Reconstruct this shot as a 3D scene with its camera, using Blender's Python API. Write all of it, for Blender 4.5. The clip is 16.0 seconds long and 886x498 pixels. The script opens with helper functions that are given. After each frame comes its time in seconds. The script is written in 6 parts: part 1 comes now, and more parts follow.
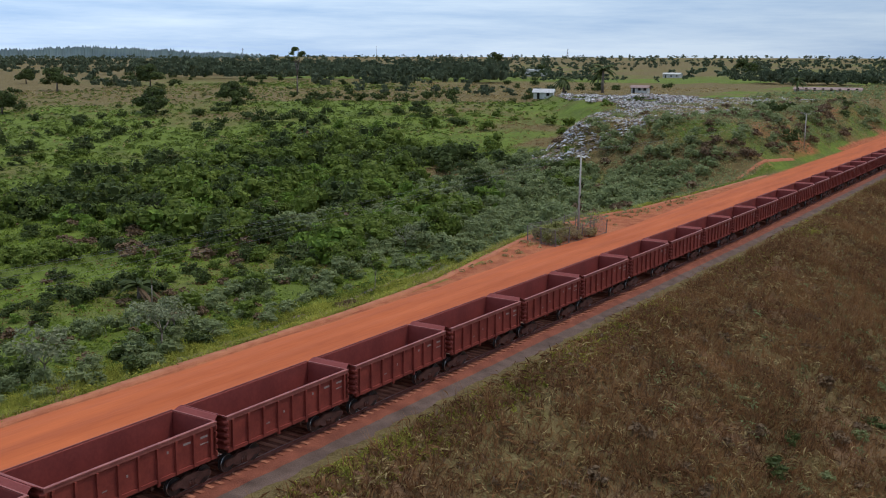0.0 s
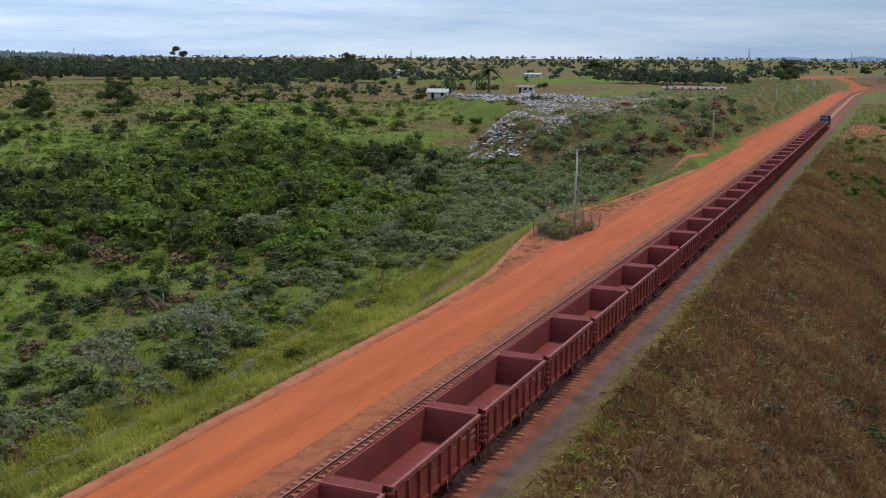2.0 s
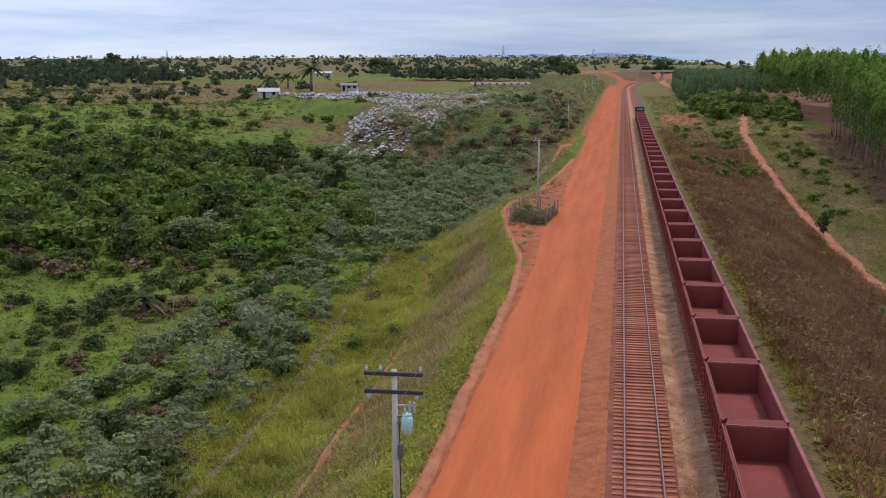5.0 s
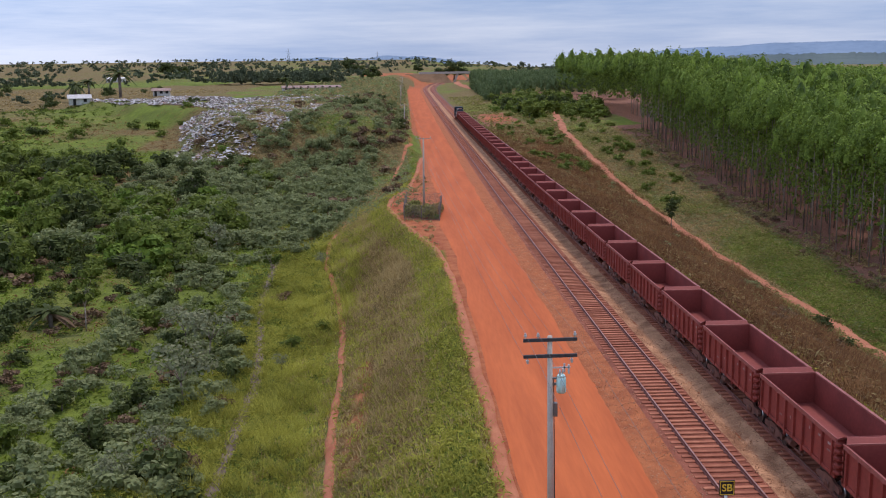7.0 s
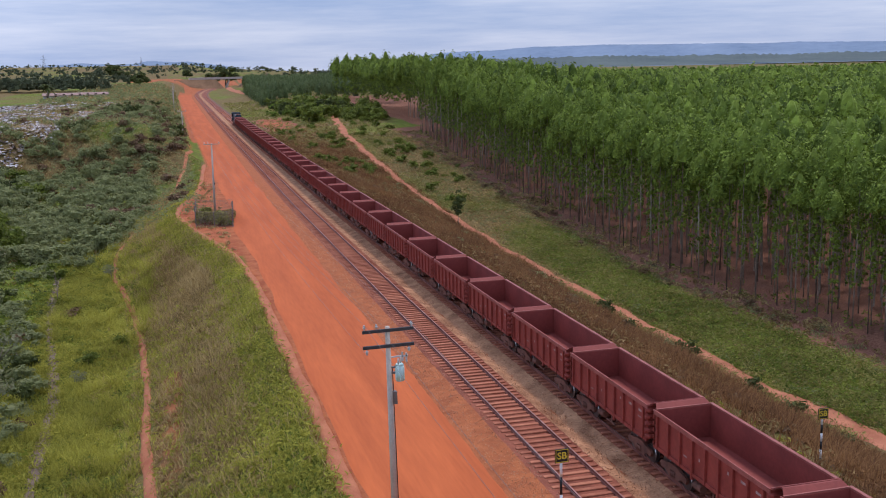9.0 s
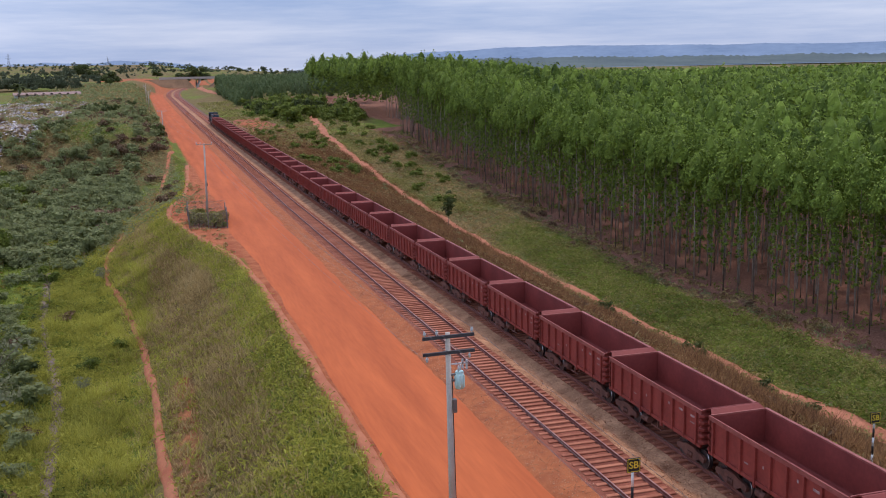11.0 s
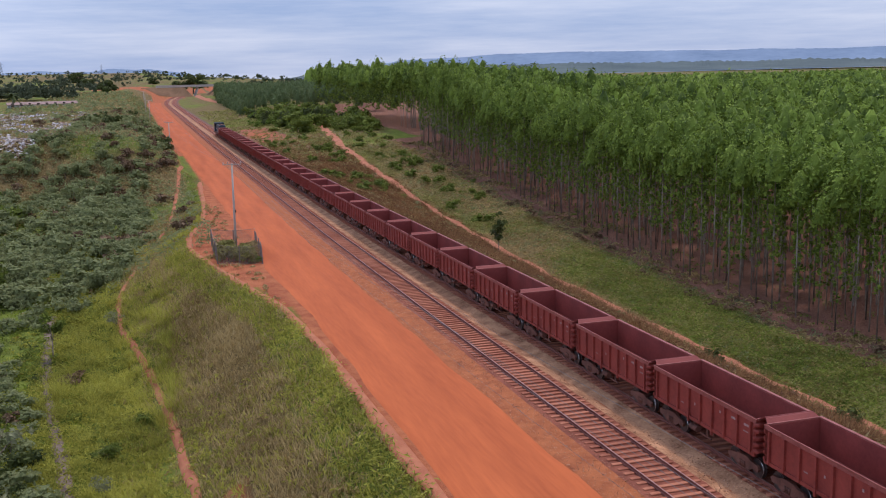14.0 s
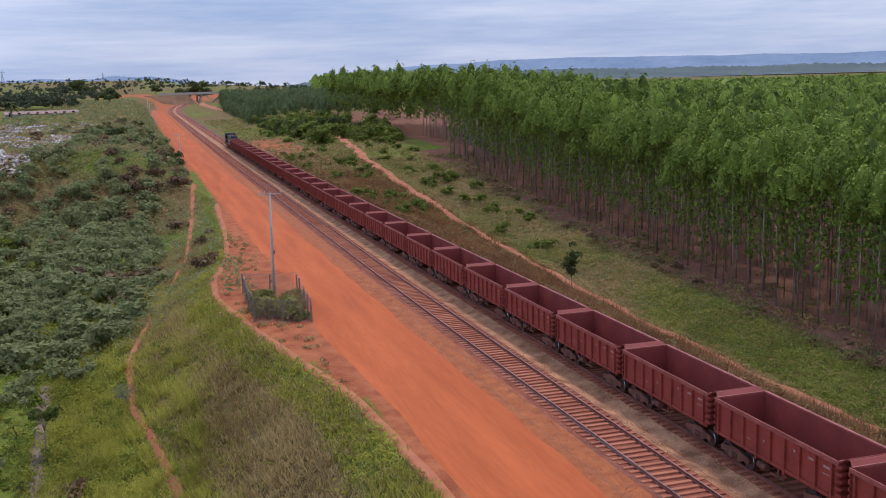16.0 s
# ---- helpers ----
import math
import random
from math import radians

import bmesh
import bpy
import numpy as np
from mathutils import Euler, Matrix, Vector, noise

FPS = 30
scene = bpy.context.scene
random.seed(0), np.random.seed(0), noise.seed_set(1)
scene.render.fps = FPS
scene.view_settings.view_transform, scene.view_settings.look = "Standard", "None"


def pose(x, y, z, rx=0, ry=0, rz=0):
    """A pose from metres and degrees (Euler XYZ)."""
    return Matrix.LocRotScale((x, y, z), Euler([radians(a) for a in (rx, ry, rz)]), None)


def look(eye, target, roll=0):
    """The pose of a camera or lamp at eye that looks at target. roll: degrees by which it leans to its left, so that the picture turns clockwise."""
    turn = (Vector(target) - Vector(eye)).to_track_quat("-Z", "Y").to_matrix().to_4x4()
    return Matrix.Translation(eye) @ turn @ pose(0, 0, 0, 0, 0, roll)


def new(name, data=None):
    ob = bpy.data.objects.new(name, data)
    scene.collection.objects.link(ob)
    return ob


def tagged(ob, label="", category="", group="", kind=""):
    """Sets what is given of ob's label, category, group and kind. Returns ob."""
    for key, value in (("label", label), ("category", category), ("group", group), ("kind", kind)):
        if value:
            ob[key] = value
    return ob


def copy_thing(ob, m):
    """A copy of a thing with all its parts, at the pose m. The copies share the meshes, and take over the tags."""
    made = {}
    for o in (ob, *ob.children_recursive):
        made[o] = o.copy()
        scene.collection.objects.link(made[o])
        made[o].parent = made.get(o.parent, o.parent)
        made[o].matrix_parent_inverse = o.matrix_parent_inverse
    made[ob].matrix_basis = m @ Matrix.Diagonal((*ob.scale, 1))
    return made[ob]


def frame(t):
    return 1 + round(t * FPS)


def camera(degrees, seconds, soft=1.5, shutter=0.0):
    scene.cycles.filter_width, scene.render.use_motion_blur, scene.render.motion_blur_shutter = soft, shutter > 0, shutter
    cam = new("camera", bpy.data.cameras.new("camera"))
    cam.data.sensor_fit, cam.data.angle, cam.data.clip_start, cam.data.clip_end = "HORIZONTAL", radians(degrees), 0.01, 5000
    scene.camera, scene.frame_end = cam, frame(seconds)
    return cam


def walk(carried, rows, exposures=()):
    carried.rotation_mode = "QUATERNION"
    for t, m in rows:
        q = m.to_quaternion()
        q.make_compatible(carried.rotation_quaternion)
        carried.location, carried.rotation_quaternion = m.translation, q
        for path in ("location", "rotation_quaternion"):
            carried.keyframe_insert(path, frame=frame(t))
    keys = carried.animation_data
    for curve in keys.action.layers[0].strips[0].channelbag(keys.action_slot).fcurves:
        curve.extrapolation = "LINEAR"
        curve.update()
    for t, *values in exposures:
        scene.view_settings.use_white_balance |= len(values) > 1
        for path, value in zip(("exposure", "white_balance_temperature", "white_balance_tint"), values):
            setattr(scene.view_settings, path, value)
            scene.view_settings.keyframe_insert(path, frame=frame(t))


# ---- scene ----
cam = camera(47.3, 16.0, 1.05)
PATH = [
    (0, (37.572, -2.617, 18.524), (36.516, -0.956, 18.17), 0.6),
    (0.5, (33.932, -4.957, 18.437), (32.923, -3.267, 18.084), 0.7),
    (1, (30.007, -7.432, 18.359), (29.077, -5.697, 18.007), 0.6),
    (1.5, (25.901, -9.976, 18.27), (25.05, -8.2, 17.919), 0.6),
    (2, (21.762, -12.397, 18.19), (20.978, -10.59, 17.84), 0.6),
    (2.5, (17.685, -14.724, 18.115), (16.968, -12.889, 17.766), 0.7),
    (3, (13.676, -16.926, 18.082), (13.028, -15.066, 17.732), 0.5),
    (3.2, (12.098, -17.724, 18.072), (11.477, -15.855, 17.723), 0.6),
    (5.3, (-3.658, -24.76, 17.788), (-3.947, -22.813, 17.439), -0.3),
    (5.5, (-5.114, -25.315, 17.784), (-5.369, -23.362, 17.436), -0.4),
    (6, (-8.429, -26.441, 17.731), (-8.587, -24.477, 17.384), -0.5),
    (6.5, (-11.233, -27.406, 17.711), (-11.29, -25.437, 17.364), -0.6),
    (7, (-13.936, -28.246, 17.646), (-13.865, -26.278, 17.299), -0.8),
    (7.5, (-15.556, -28.773, 17.588), (-15.376, -26.811, 17.243), -0.9),
    (8, (-16.241, -29.02, 17.546), (-15.929, -27.075, 17.203), -1.0),
    (8.5, (-16.281, -29.096, 17.521), (-15.865, -27.17, 17.178), -1.1),
    (9, (-16.156, -29.086, 17.507), (-15.656, -27.181, 17.161), -1.3),
    (9.2, (-16.185, -29.016, 17.5), (-15.661, -27.117, 17.153), -1.1),
    (11.3, (-19.759, -26.262, 17.482), (-19.199, -24.374, 17.136), -1.2),
    (11.5, (-20.126, -25.657, 17.476), (-19.566, -23.769, 17.131), -1.3),
    (12, (-20.964, -23.293, 17.439), (-20.403, -21.404, 17.096), -1.4),
    (12.5, (-21.449, -20.245, 17.413), (-20.885, -18.357, 17.073), -1.3),
    (13, (-21.673, -16.354, 17.433), (-21.107, -14.466, 17.095), -1.4),
    (13.5, (-21.692, -11.961, 17.488), (-21.122, -10.074, 17.151), -1.4),
    (14, (-21.491, -6.951, 17.645), (-20.921, -5.063, 17.311), -1.4),
    (14.5, (-21.33, -1.688, 17.755), (-20.76, 0.2, 17.423), -1.3),
    (15, (-21.327, 4.077, 17.898), (-20.76, 5.966, 17.569), -1.4),
    (15.5, (-21.734, 9.926, 17.965), (-21.165, 11.816, 17.638), -1.4),
    (16, (-22.394, 16.204, 17.969), (-21.826, 18.094, 17.647), -1.6),
]
walk(cam, [(t, look(eye, target, roll)) for t, eye, target, roll in PATH], [(0, -0.28, 6300, 8), (4, -0.20, 6450, 14), (9, -0.06, 6450, 22), (16, -0.06, 6450, 22)])

# ---- light ----
world = bpy.data.worlds.new("world")
scene.world = world
world.use_nodes = True
wn, wl = world.node_tree.nodes, world.node_tree.links
SUN_EL, SUN_AZ = 67.0, 40.0
sky = wn.new("ShaderNodeTexSky")
sky.sky_type, sky.sun_disc, sky.sun_elevation, sky.sun_rotation = "NISHITA", False, radians(SUN_EL), radians(SUN_AZ)
wtc, wmap, wnoise, wramp = wn.new("ShaderNodeTexCoord"), wn.new("ShaderNodeMapping"), wn.new("ShaderNodeTexNoise"), wn.new("ShaderNodeValToRGB")
wmap.inputs["Scale"].default_value = (2.2, 2.2, 26.0)
wnoise.inputs["Scale"].default_value, wnoise.inputs["Detail"].default_value, wnoise.inputs["Roughness"].default_value = 1.3, 8.0, 0.62
wramp.color_ramp.elements[0].position, wramp.color_ramp.elements[0].color = 0.34, (0.33, 0.495, 0.78, 1)
wramp.color_ramp.elements[1].position, wramp.color_ramp.elements[1].color = 0.66, (0.67, 0.795, 0.97, 1)
wscale, wmix = wn.new("ShaderNodeMix"), wn.new("ShaderNodeMix")
wscale.data_type, wmix.data_type = "RGBA", "RGBA"
wscale.blend_type = "MULTIPLY"
wscale.inputs[0].default_value = 1.0
wscale.inputs[7].default_value = (0.1, 0.1, 0.1, 1)
wmix.inputs[0].default_value = 0.82
wl.new(wtc.outputs["Generated"], wmap.inputs["Vector"])
wl.new(wmap.outputs["Vector"], wnoise.inputs["Vector"])
wl.new(wnoise.outputs["Fac"], wramp.inputs["Fac"])
wl.new(sky.outputs["Color"], wscale.inputs[6])
wl.new(wscale.outputs[2], wmix.inputs[6])
wl.new(wramp.outputs["Color"], wmix.inputs[7])
# overcast sky: brighter overhead than at the horizon
wsep, wglow, wgain = wn.new("ShaderNodeSeparateXYZ"), wn.new("ShaderNodeMapRange"), wn.new("ShaderNodeVectorMath")
wl.new(wtc.outputs["Generated"], wsep.inputs[0])
wl.new(wsep.outputs["Z"], wglow.inputs["Value"])
wglow.inputs["From Min"].default_value, wglow.inputs["From Max"].default_value = 0.08, 0.8
wglow.inputs["To Min"].default_value, wglow.inputs["To Max"].default_value = 1.0, 1.3
# and a little brighter towards the thin cloud of the west
wwest, wboth = wn.new("ShaderNodeMapRange"), wn.new("ShaderNodeMath")
wl.new(wsep.outputs["X"], wwest.inputs["Value"])
wwest.inputs["From Min"].default_value, wwest.inputs["From Max"].default_value = -0.9, 0.0
wwest.inputs["To Min"].default_value, wwest.inputs["To Max"].default_value = 1.6, 0.98
wboth.operation = "MULTIPLY"
wl.new(wglow.outputs["Result"], wboth.inputs[0])
wl.new(wwest.outputs["Result"], wboth.inputs[1])
wgain.operation = "SCALE"
wl.new(wmix.outputs[2], wgain.inputs[0])
wl.new(wboth.outputs[0], wgain.inputs["Scale"])
wl.new(wgain.outputs[0], wn["Background"].inputs["Color"])
wn["Background"].inputs["Strength"].default_value = 1.0
sun = new("sun", bpy.data.lights.new("sun", "SUN"))
sun.data.energy, sun.data.angle, sun.data.color = 2.25, radians(9), (1.0, 0.95, 0.88)
sun.matrix_world = look((math.sin(radians(SUN_AZ)) * math.cos(radians(SUN_EL)), math.cos(radians(SUN_AZ)) * math.cos(radians(SUN_EL)), math.sin(radians(SUN_EL))), (0, 0, 0))


# ---- materials ----
def material(name, dark, light, scale=2.0, fine=18.0, rough=0.85, metal=0.0, bump=0.3, spread=0.25, leaf=0.0, per="", stretch=1.0, vary=0.9):
    """Two-scale noise between two colours, with fine relief; per: 'object' or 'island' shifts the tone of each piece; leaf: share of light let through."""
    m = bpy.data.materials.new(name)
    m.use_nodes = True
    n, l = m.node_tree.nodes, m.node_tree.links
    p = n["Principled BSDF"]
    tc = n.new("ShaderNodeTexCoord")
    a, b = n.new("ShaderNodeTexNoise"), n.new("ShaderNodeTexNoise")
    a.inputs["Scale"].default_value, a.inputs["Detail"].default_value = scale, 5
    b.inputs["Scale"].default_value, b.inputs["Detail"].default_value = fine, 4
    vec = n.new("ShaderNodeMapping")
    vec.inputs["Scale"].default_value = (1.0, stretch, 1.0)
    l.new(tc.outputs["Object"], vec.inputs["Vector"])
    l.new(vec.outputs["Vector"], a.inputs["Vector"])
    l.new(vec.outputs["Vector"], b.inputs["Vector"])
    add = n.new("ShaderNodeMath")
    add.operation = "MULTIPLY_ADD"
    l.new(b.outputs["Fac"], add.inputs[0])
    add.inputs[1].default_value = 0.5
    l.new(a.outputs["Fac"], add.inputs[2])
    rng = n.new("ShaderNodeMapRange")
    rng.inputs["From Min"].default_value, rng.inputs["From Max"].default_value = 0.75 - spread, 0.75 + spread
    l.new(add.outputs[0], rng.inputs["Value"])
    fac = rng.outputs["Result"]
    if per:
        info = n.new("ShaderNodeObjectInfo" if per == "object" else "ShaderNodeNewGeometry")
        mul = n.new("ShaderNodeMath")
        mul.operation = "MULTIPLY_ADD"
        l.new(info.outputs["Random" if per == "object" else "Random Per Island"], mul.inputs[0])
        mul.inputs[1].default_value = vary
        sub = n.new("ShaderNodeMath")
        sub.operation, sub.inputs[1].default_value = "SUBTRACT", vary / 2
        l.new(fac, sub.inputs[0])
        l.new(sub.outputs[0], mul.inputs[2])
        mul.use_clamp = True
        fac = mul.outputs[0]
    mix = n.new("ShaderNodeMix")
    mix.data_type = "RGBA"
    mix.inputs[6].default_value, mix.inputs[7].default_value = (*dark, 1), (*light, 1)
    l.new(fac, mix.inputs[0])
    l.new(mix.outputs[2], p.inputs["Base Color"])
    p.inputs["Roughness"].default_value, p.inputs["Metallic"].default_value = rough, metal
    p.inputs["Specular IOR Level"].default_value = 0.1 if leaf else 0.3
    if bump:
        bm = n.new("ShaderNodeBump")
        bm.inputs["Strength"].default_value, bm.inputs["Distance"].default_value = bump, 0.05
        l.new(b.outputs["Fac"], bm.inputs["Height"])
        l.new(bm.outputs["Normal"], p.inputs["Normal"])
    if leaf:
        tr, mx = n.new("ShaderNodeBsdfTranslucent"), n.new("ShaderNodeMixShader")
        l.new(mix.outputs[2], tr.inputs["Color"])
        mx.inputs[0].default_value = leaf
        l.new(p.outputs[0], mx.inputs[1])
        l.new(tr.outputs[0], mx.inputs[2])
        l.new(mx.outputs[0], n["Material Output"].inputs["Surface"])
    return m


def ground_material():
    """Grass, dry grass, red soil and leaf litter, mixed by the sheet's cover attribute, each broken up by noise."""
    m = bpy.data.materials.new("ground_cover")
    m.use_nodes = True
    n, l = m.node_tree.nodes, m.node_tree.links
    p = n["Principled BSDF"]
    p.inputs["Roughness"].default_value, p.inputs["Specular IOR Level"].default_value = 0.95, 0.1
    tc, at = n.new("ShaderNodeTexCoord"), n.new("ShaderNodeAttribute")
    at.attribute_name = "cover"
    sep = n.new("ShaderNodeSeparateColor")
    l.new(at.outputs["Color"], sep.inputs[0])
    noises = []
    for s, d in ((0.09, 6), (0.7, 6), (5.0, 5)):
        t = n.new("ShaderNodeTexNoise")
        t.inputs["Scale"].default_value, t.inputs["Detail"].default_value, t.inputs["Roughness"].default_value = s, d, 0.6
        l.new(tc.outputs["Object"], t.inputs["Vector"])
        noises.append(t.outputs["Fac"])

    def mixed(fac, a, b):
        x = n.new("ShaderNodeMix")
        x.data_type = "RGBA"
        for i, c in ((6, a), (7, b)):
            if isinstance(c, tuple):
                x.inputs[i].default_value = (*c, 1)
            else:
                l.new(c, x.inputs[i])
        l.new(fac, x.inputs[0])
        return x.outputs[2]

    def ranged(v, lo, hi):
        r = n.new("ShaderNodeMapRange")
        r.inputs["From Min"].default_value, r.inputs["From Max"].default_value = lo, hi
        l.new(v, r.inputs["Value"])
        return r.outputs["Result"]

    def edged(v, noise_out, amount=0.5):
        x = n.new("ShaderNodeMath")
        x.operation = "MULTIPLY_ADD"
        x.inputs[1].default_value = amount
        y = n.new("ShaderNodeMath")
        y.operation, y.inputs[1].default_value = "SUBTRACT", amount / 2
        l.new(v, y.inputs[0])
        l.new(noise_out, x.inputs[0])
        l.new(y.outputs[0], x.inputs[2])
        return ranged(x.outputs[0], 0.3, 0.7)
    green = mixed(ranged(noises[1], 0.35, 0.65), (0.06, 0.082, 0.016), (0.165, 0.205, 0.036))
    green = mixed(ranged(noises[0], 0.46, 0.62), green, (0.065, 0.075, 0.022))
    green = mixed(ranged(noises[2], 0.3, 0.75), green, (0.165, 0.205, 0.03))
    dry = mixed(ranged(noises[1], 0.35, 0.65), (0.095, 0.065, 0.026), (0.20, 0.145, 0.058))
    dry = mixed(ranged(noises[2], 0.4, 0.8), dry, (0.21, 0.155, 0.068))
    soil = mixed(ranged(noises[1], 0.35, 0.65), (0.30, 0.085, 0.04), (0.44, 0.15, 0.065))
    litter = mixed(ranged(noises[2], 0.35, 0.65), (0.15, 0.06, 0.038), (0.30, 0.15, 0.10))
    c = mixed(edged(sep.outputs["Red"], noises[0], 0.6), green, dry)
    c = mixed(edged(sep.outputs["Blue"], noises[1]), c, litter)
    c = mixed(edged(sep.outputs["Green"], noises[1]), c, soil)
    l.new(c, p.inputs["Base Color"])
    bm = n.new("ShaderNodeBump")
    bm.inputs["Strength"].default_value, bm.inputs["Distance"].default_value = 0.8, 0.25
    l.new(noises[2], bm.inputs["Height"])
    l.new(bm.outputs["Normal"], p.inputs["Normal"])
    return m


GROUND = ground_material()
ROAD = material("orange_dirt", (0.34, 0.074, 0.021), (0.525, 0.126, 0.036), 0.7, 6.0, 0.95, bump=0.25, spread=0.29, stretch=0.08)
PATH_RED = material("red_path_soil", (0.32, 0.095, 0.045), (0.46, 0.175, 0.085), 0.8, 12.0, 0.95, bump=0.4)
PATH_PALE = material("pale_track_soil", (0.29, 0.095, 0.048), (0.48, 0.19, 0.105), 0.5, 9.0, 0.95, bump=0.4)
PATH_GREY = material("grey_trail_soil", (0.12, 0.085, 0.065), (0.23, 0.165, 0.128), 0.8, 12.0, 0.95, bump=0.4)
BALLAST = material("tan_ballast", (0.19, 0.078, 0.036), (0.53, 0.275, 0.145), 0.8, 10.0, 0.95, bump=1.0, spread=0.2)
BALLAST_RED = material("dusty_red_ballast", (0.235, 0.06, 0.021), (0.47, 0.15, 0.052), 1.6, 22.0, 0.95, bump=1.0, spread=0.3)
BALLAST_GREY = material("dark_grey_ballast", (0.07, 0.042, 0.032), (0.19, 0.122, 0.095), 0.9, 16.0, 0.95, bump=1.0, spread=0.28)
BALLAST_DARK = material("dark_crib_ballast", (0.135, 0.037, 0.021), (0.32, 0.098, 0.054), 0.9, 16.0, 0.95, bump=1.0, spread=0.28)
SLEEPER = material("dusty_sleeper", (0.26, 0.08, 0.043), (0.43, 0.16, 0.088), 1.5, 10.0, 0.9, bump=0.3, per="object")
RAIL_SIDE = material("rusty_rail", (0.13, 0.042, 0.03), (0.24, 0.085, 0.06), 3.0, 20.0, 0.7, 0.2, 0.2)
RAIL_TOP = material("worn_rail_head", (0.26, 0.12, 0.10), (0.42, 0.235, 0.20), 2.0, 20.0, 0.45, 0.55, 0.05)
WAGON = material("oxide_red_wagon_paint", (0.16, 0.026, 0.019), (0.305, 0.056, 0.038), 0.7, 7.0, 0.62, 0.0, 0.12, 0.3)
WAGON_IN = material("ore_dusted_inside", (0.145, 0.027, 0.022), (0.265, 0.054, 0.042), 0.5, 6.0, 0.7, 0.0, 0.15, 0.3)
WAGON_RIM = material("worn_rim_paint", (0.20, 0.05, 0.04), (0.33, 0.105, 0.082), 1.5, 9.0, 0.55, 0.0, 0.1)
STEEL_DARK = material("dusty_bogie_steel", (0.085, 0.036, 0.026), (0.22, 0.092, 0.064), 2.0, 15.0, 0.7, 0.2, 0.3)
WHEEL = material("wheel_steel", (0.05, 0.04, 0.04), (0.13, 0.10, 0.09), 2.0, 15.0, 0.45, 0.7, 0.1)
TYRE = material("polished_tread", (0.45, 0.43, 0.42), (0.62, 0.60, 0.58), 2.0, 15.0, 0.3, 1.0, 0.0)
CONCRETE = material("weathered_concrete", (0.34, 0.295, 0.25), (0.54, 0.475, 0.405), 1.2, 14.0, 0.85, bump=0.2)
TIMBER = material("dark_crossarm", (0.035, 0.032, 0.034), (0.075, 0.07, 0.07), 3.0, 20.0, 0.8, bump=0.3)
PORCELAIN = material("grey_porcelain", (0.42, 0.42, 0.42), (0.60, 0.60, 0.58), 3.0, 20.0, 0.3, bump=0.0)
TANK = material("pale_green_tank_paint", (0.45, 0.66, 0.63), (0.6, 0.78, 0.74), 3.0, 20.0, 0.45, bump=0.05)
WIRE = material("dull_wire", (0.12, 0.115, 0.11), (0.22, 0.21, 0.2), 3.0, 20.0, 0.5, 0.6, bump=0.0)
WHITE = material("white_paint", (0.66, 0.65, 0.62), (0.80, 0.79, 0.76), 3.0, 20.0, 0.5, bump=0.05)
BLACK = material("black_paint", (0.012, 0.012, 0.012), (0.03, 0.028, 0.026), 3.0, 20.0, 0.5, bump=0.05)
YELLOW = material("yellow_paint", (0.62, 0.42, 0.03), (0.78, 0.56, 0.06), 3.0, 20.0, 0.5, bump=0.0)
BARK = material("grey_bark", (0.10, 0.075, 0.06), (0.24, 0.19, 0.155), 2.0, 16.0, 0.9, bump=0.5, per="object")
BARK_PALE = material("pale_smooth_bark", (0.11, 0.08, 0.062), (0.36, 0.29, 0.23), 1.0, 9.0, 0.8, bump=0.3, per="object")
LEAF_DARK = material("dark_green_leaves", (0.045, 0.06, 0.02), (0.13, 0.155, 0.046), 0.5, 8.0, 0.6, bump=0.9, spread=0.3, leaf=0.35, per="island", vary=0.5)
LEAF_MID = material("mid_green_leaves", (0.075, 0.098, 0.018), (0.225, 0.275, 0.05), 0.5, 8.0, 0.6, bump=0.9, spread=0.3, leaf=0.35, per="island", vary=0.5)
LEAF_BRIGHT = material("bright_green_leaves", (0.085, 0.13, 0.02), (0.24, 0.33, 0.055), 0.5, 8.0, 0.6, bump=0.9, spread=0.3, leaf=0.3, per="island", vary=0.5)
LEAF_GREY = material("grey_green_leaves", (0.165, 0.19, 0.082), (0.35, 0.375, 0.165), 0.5, 8.0, 0.6, bump=0.9, spread=0.3, leaf=0.45, per="island", vary=0.45)
LEAF_SILVER = material("silver_leaves", (0.15, 0.16, 0.085), (0.31, 0.31, 0.17), 0.5, 8.0, 0.6, bump=0.9, spread=0.3, leaf=0.3, per="island", vary=0.5)
LEAF_EUC = material("eucalyptus_leaves", (0.045, 0.074, 0.014), (0.275, 0.365, 0.055), 0.5, 8.0, 0.6, bump=0.9, spread=0.4, leaf=0.12, per="island", vary=0.7)
LEAF_DRY = material("dry_brown_leaves", (0.11, 0.065, 0.036), (0.27, 0.175, 0.1), 0.5, 8.0, 0.6, bump=0.9, spread=0.3, leaf=0.25, per="island", vary=0.6)
GRASS_GREEN = material("green_grass_blades", (0.185, 0.185, 0.03), (0.51, 0.48, 0.09), 0.15, 6.0, 0.75, bump=0, spread=0.3, leaf=0.4, per="island", vary=0.7)
GRASS_DRY = material("dry_grass_blades", (0.105, 0.047, 0.022), (0.34, 0.178, 0.075), 0.15, 6.0, 0.75, bump=0, spread=0.3, leaf=0.35, per="island")
GRASS_STRAW = material("straw_grass_blades", (0.22, 0.15, 0.06), (0.52, 0.39, 0.18), 0.15, 6.0, 0.75, bump=0, spread=0.3, leaf=0.4, per="island")
GRASS_MEADOW = material("meadow_grass", (0.085, 0.115, 0.014), (0.25, 0.32, 0.036), 0.15, 6.0, 0.75, bump=0, spread=0.3, leaf=0.4, per="island", vary=0.7)

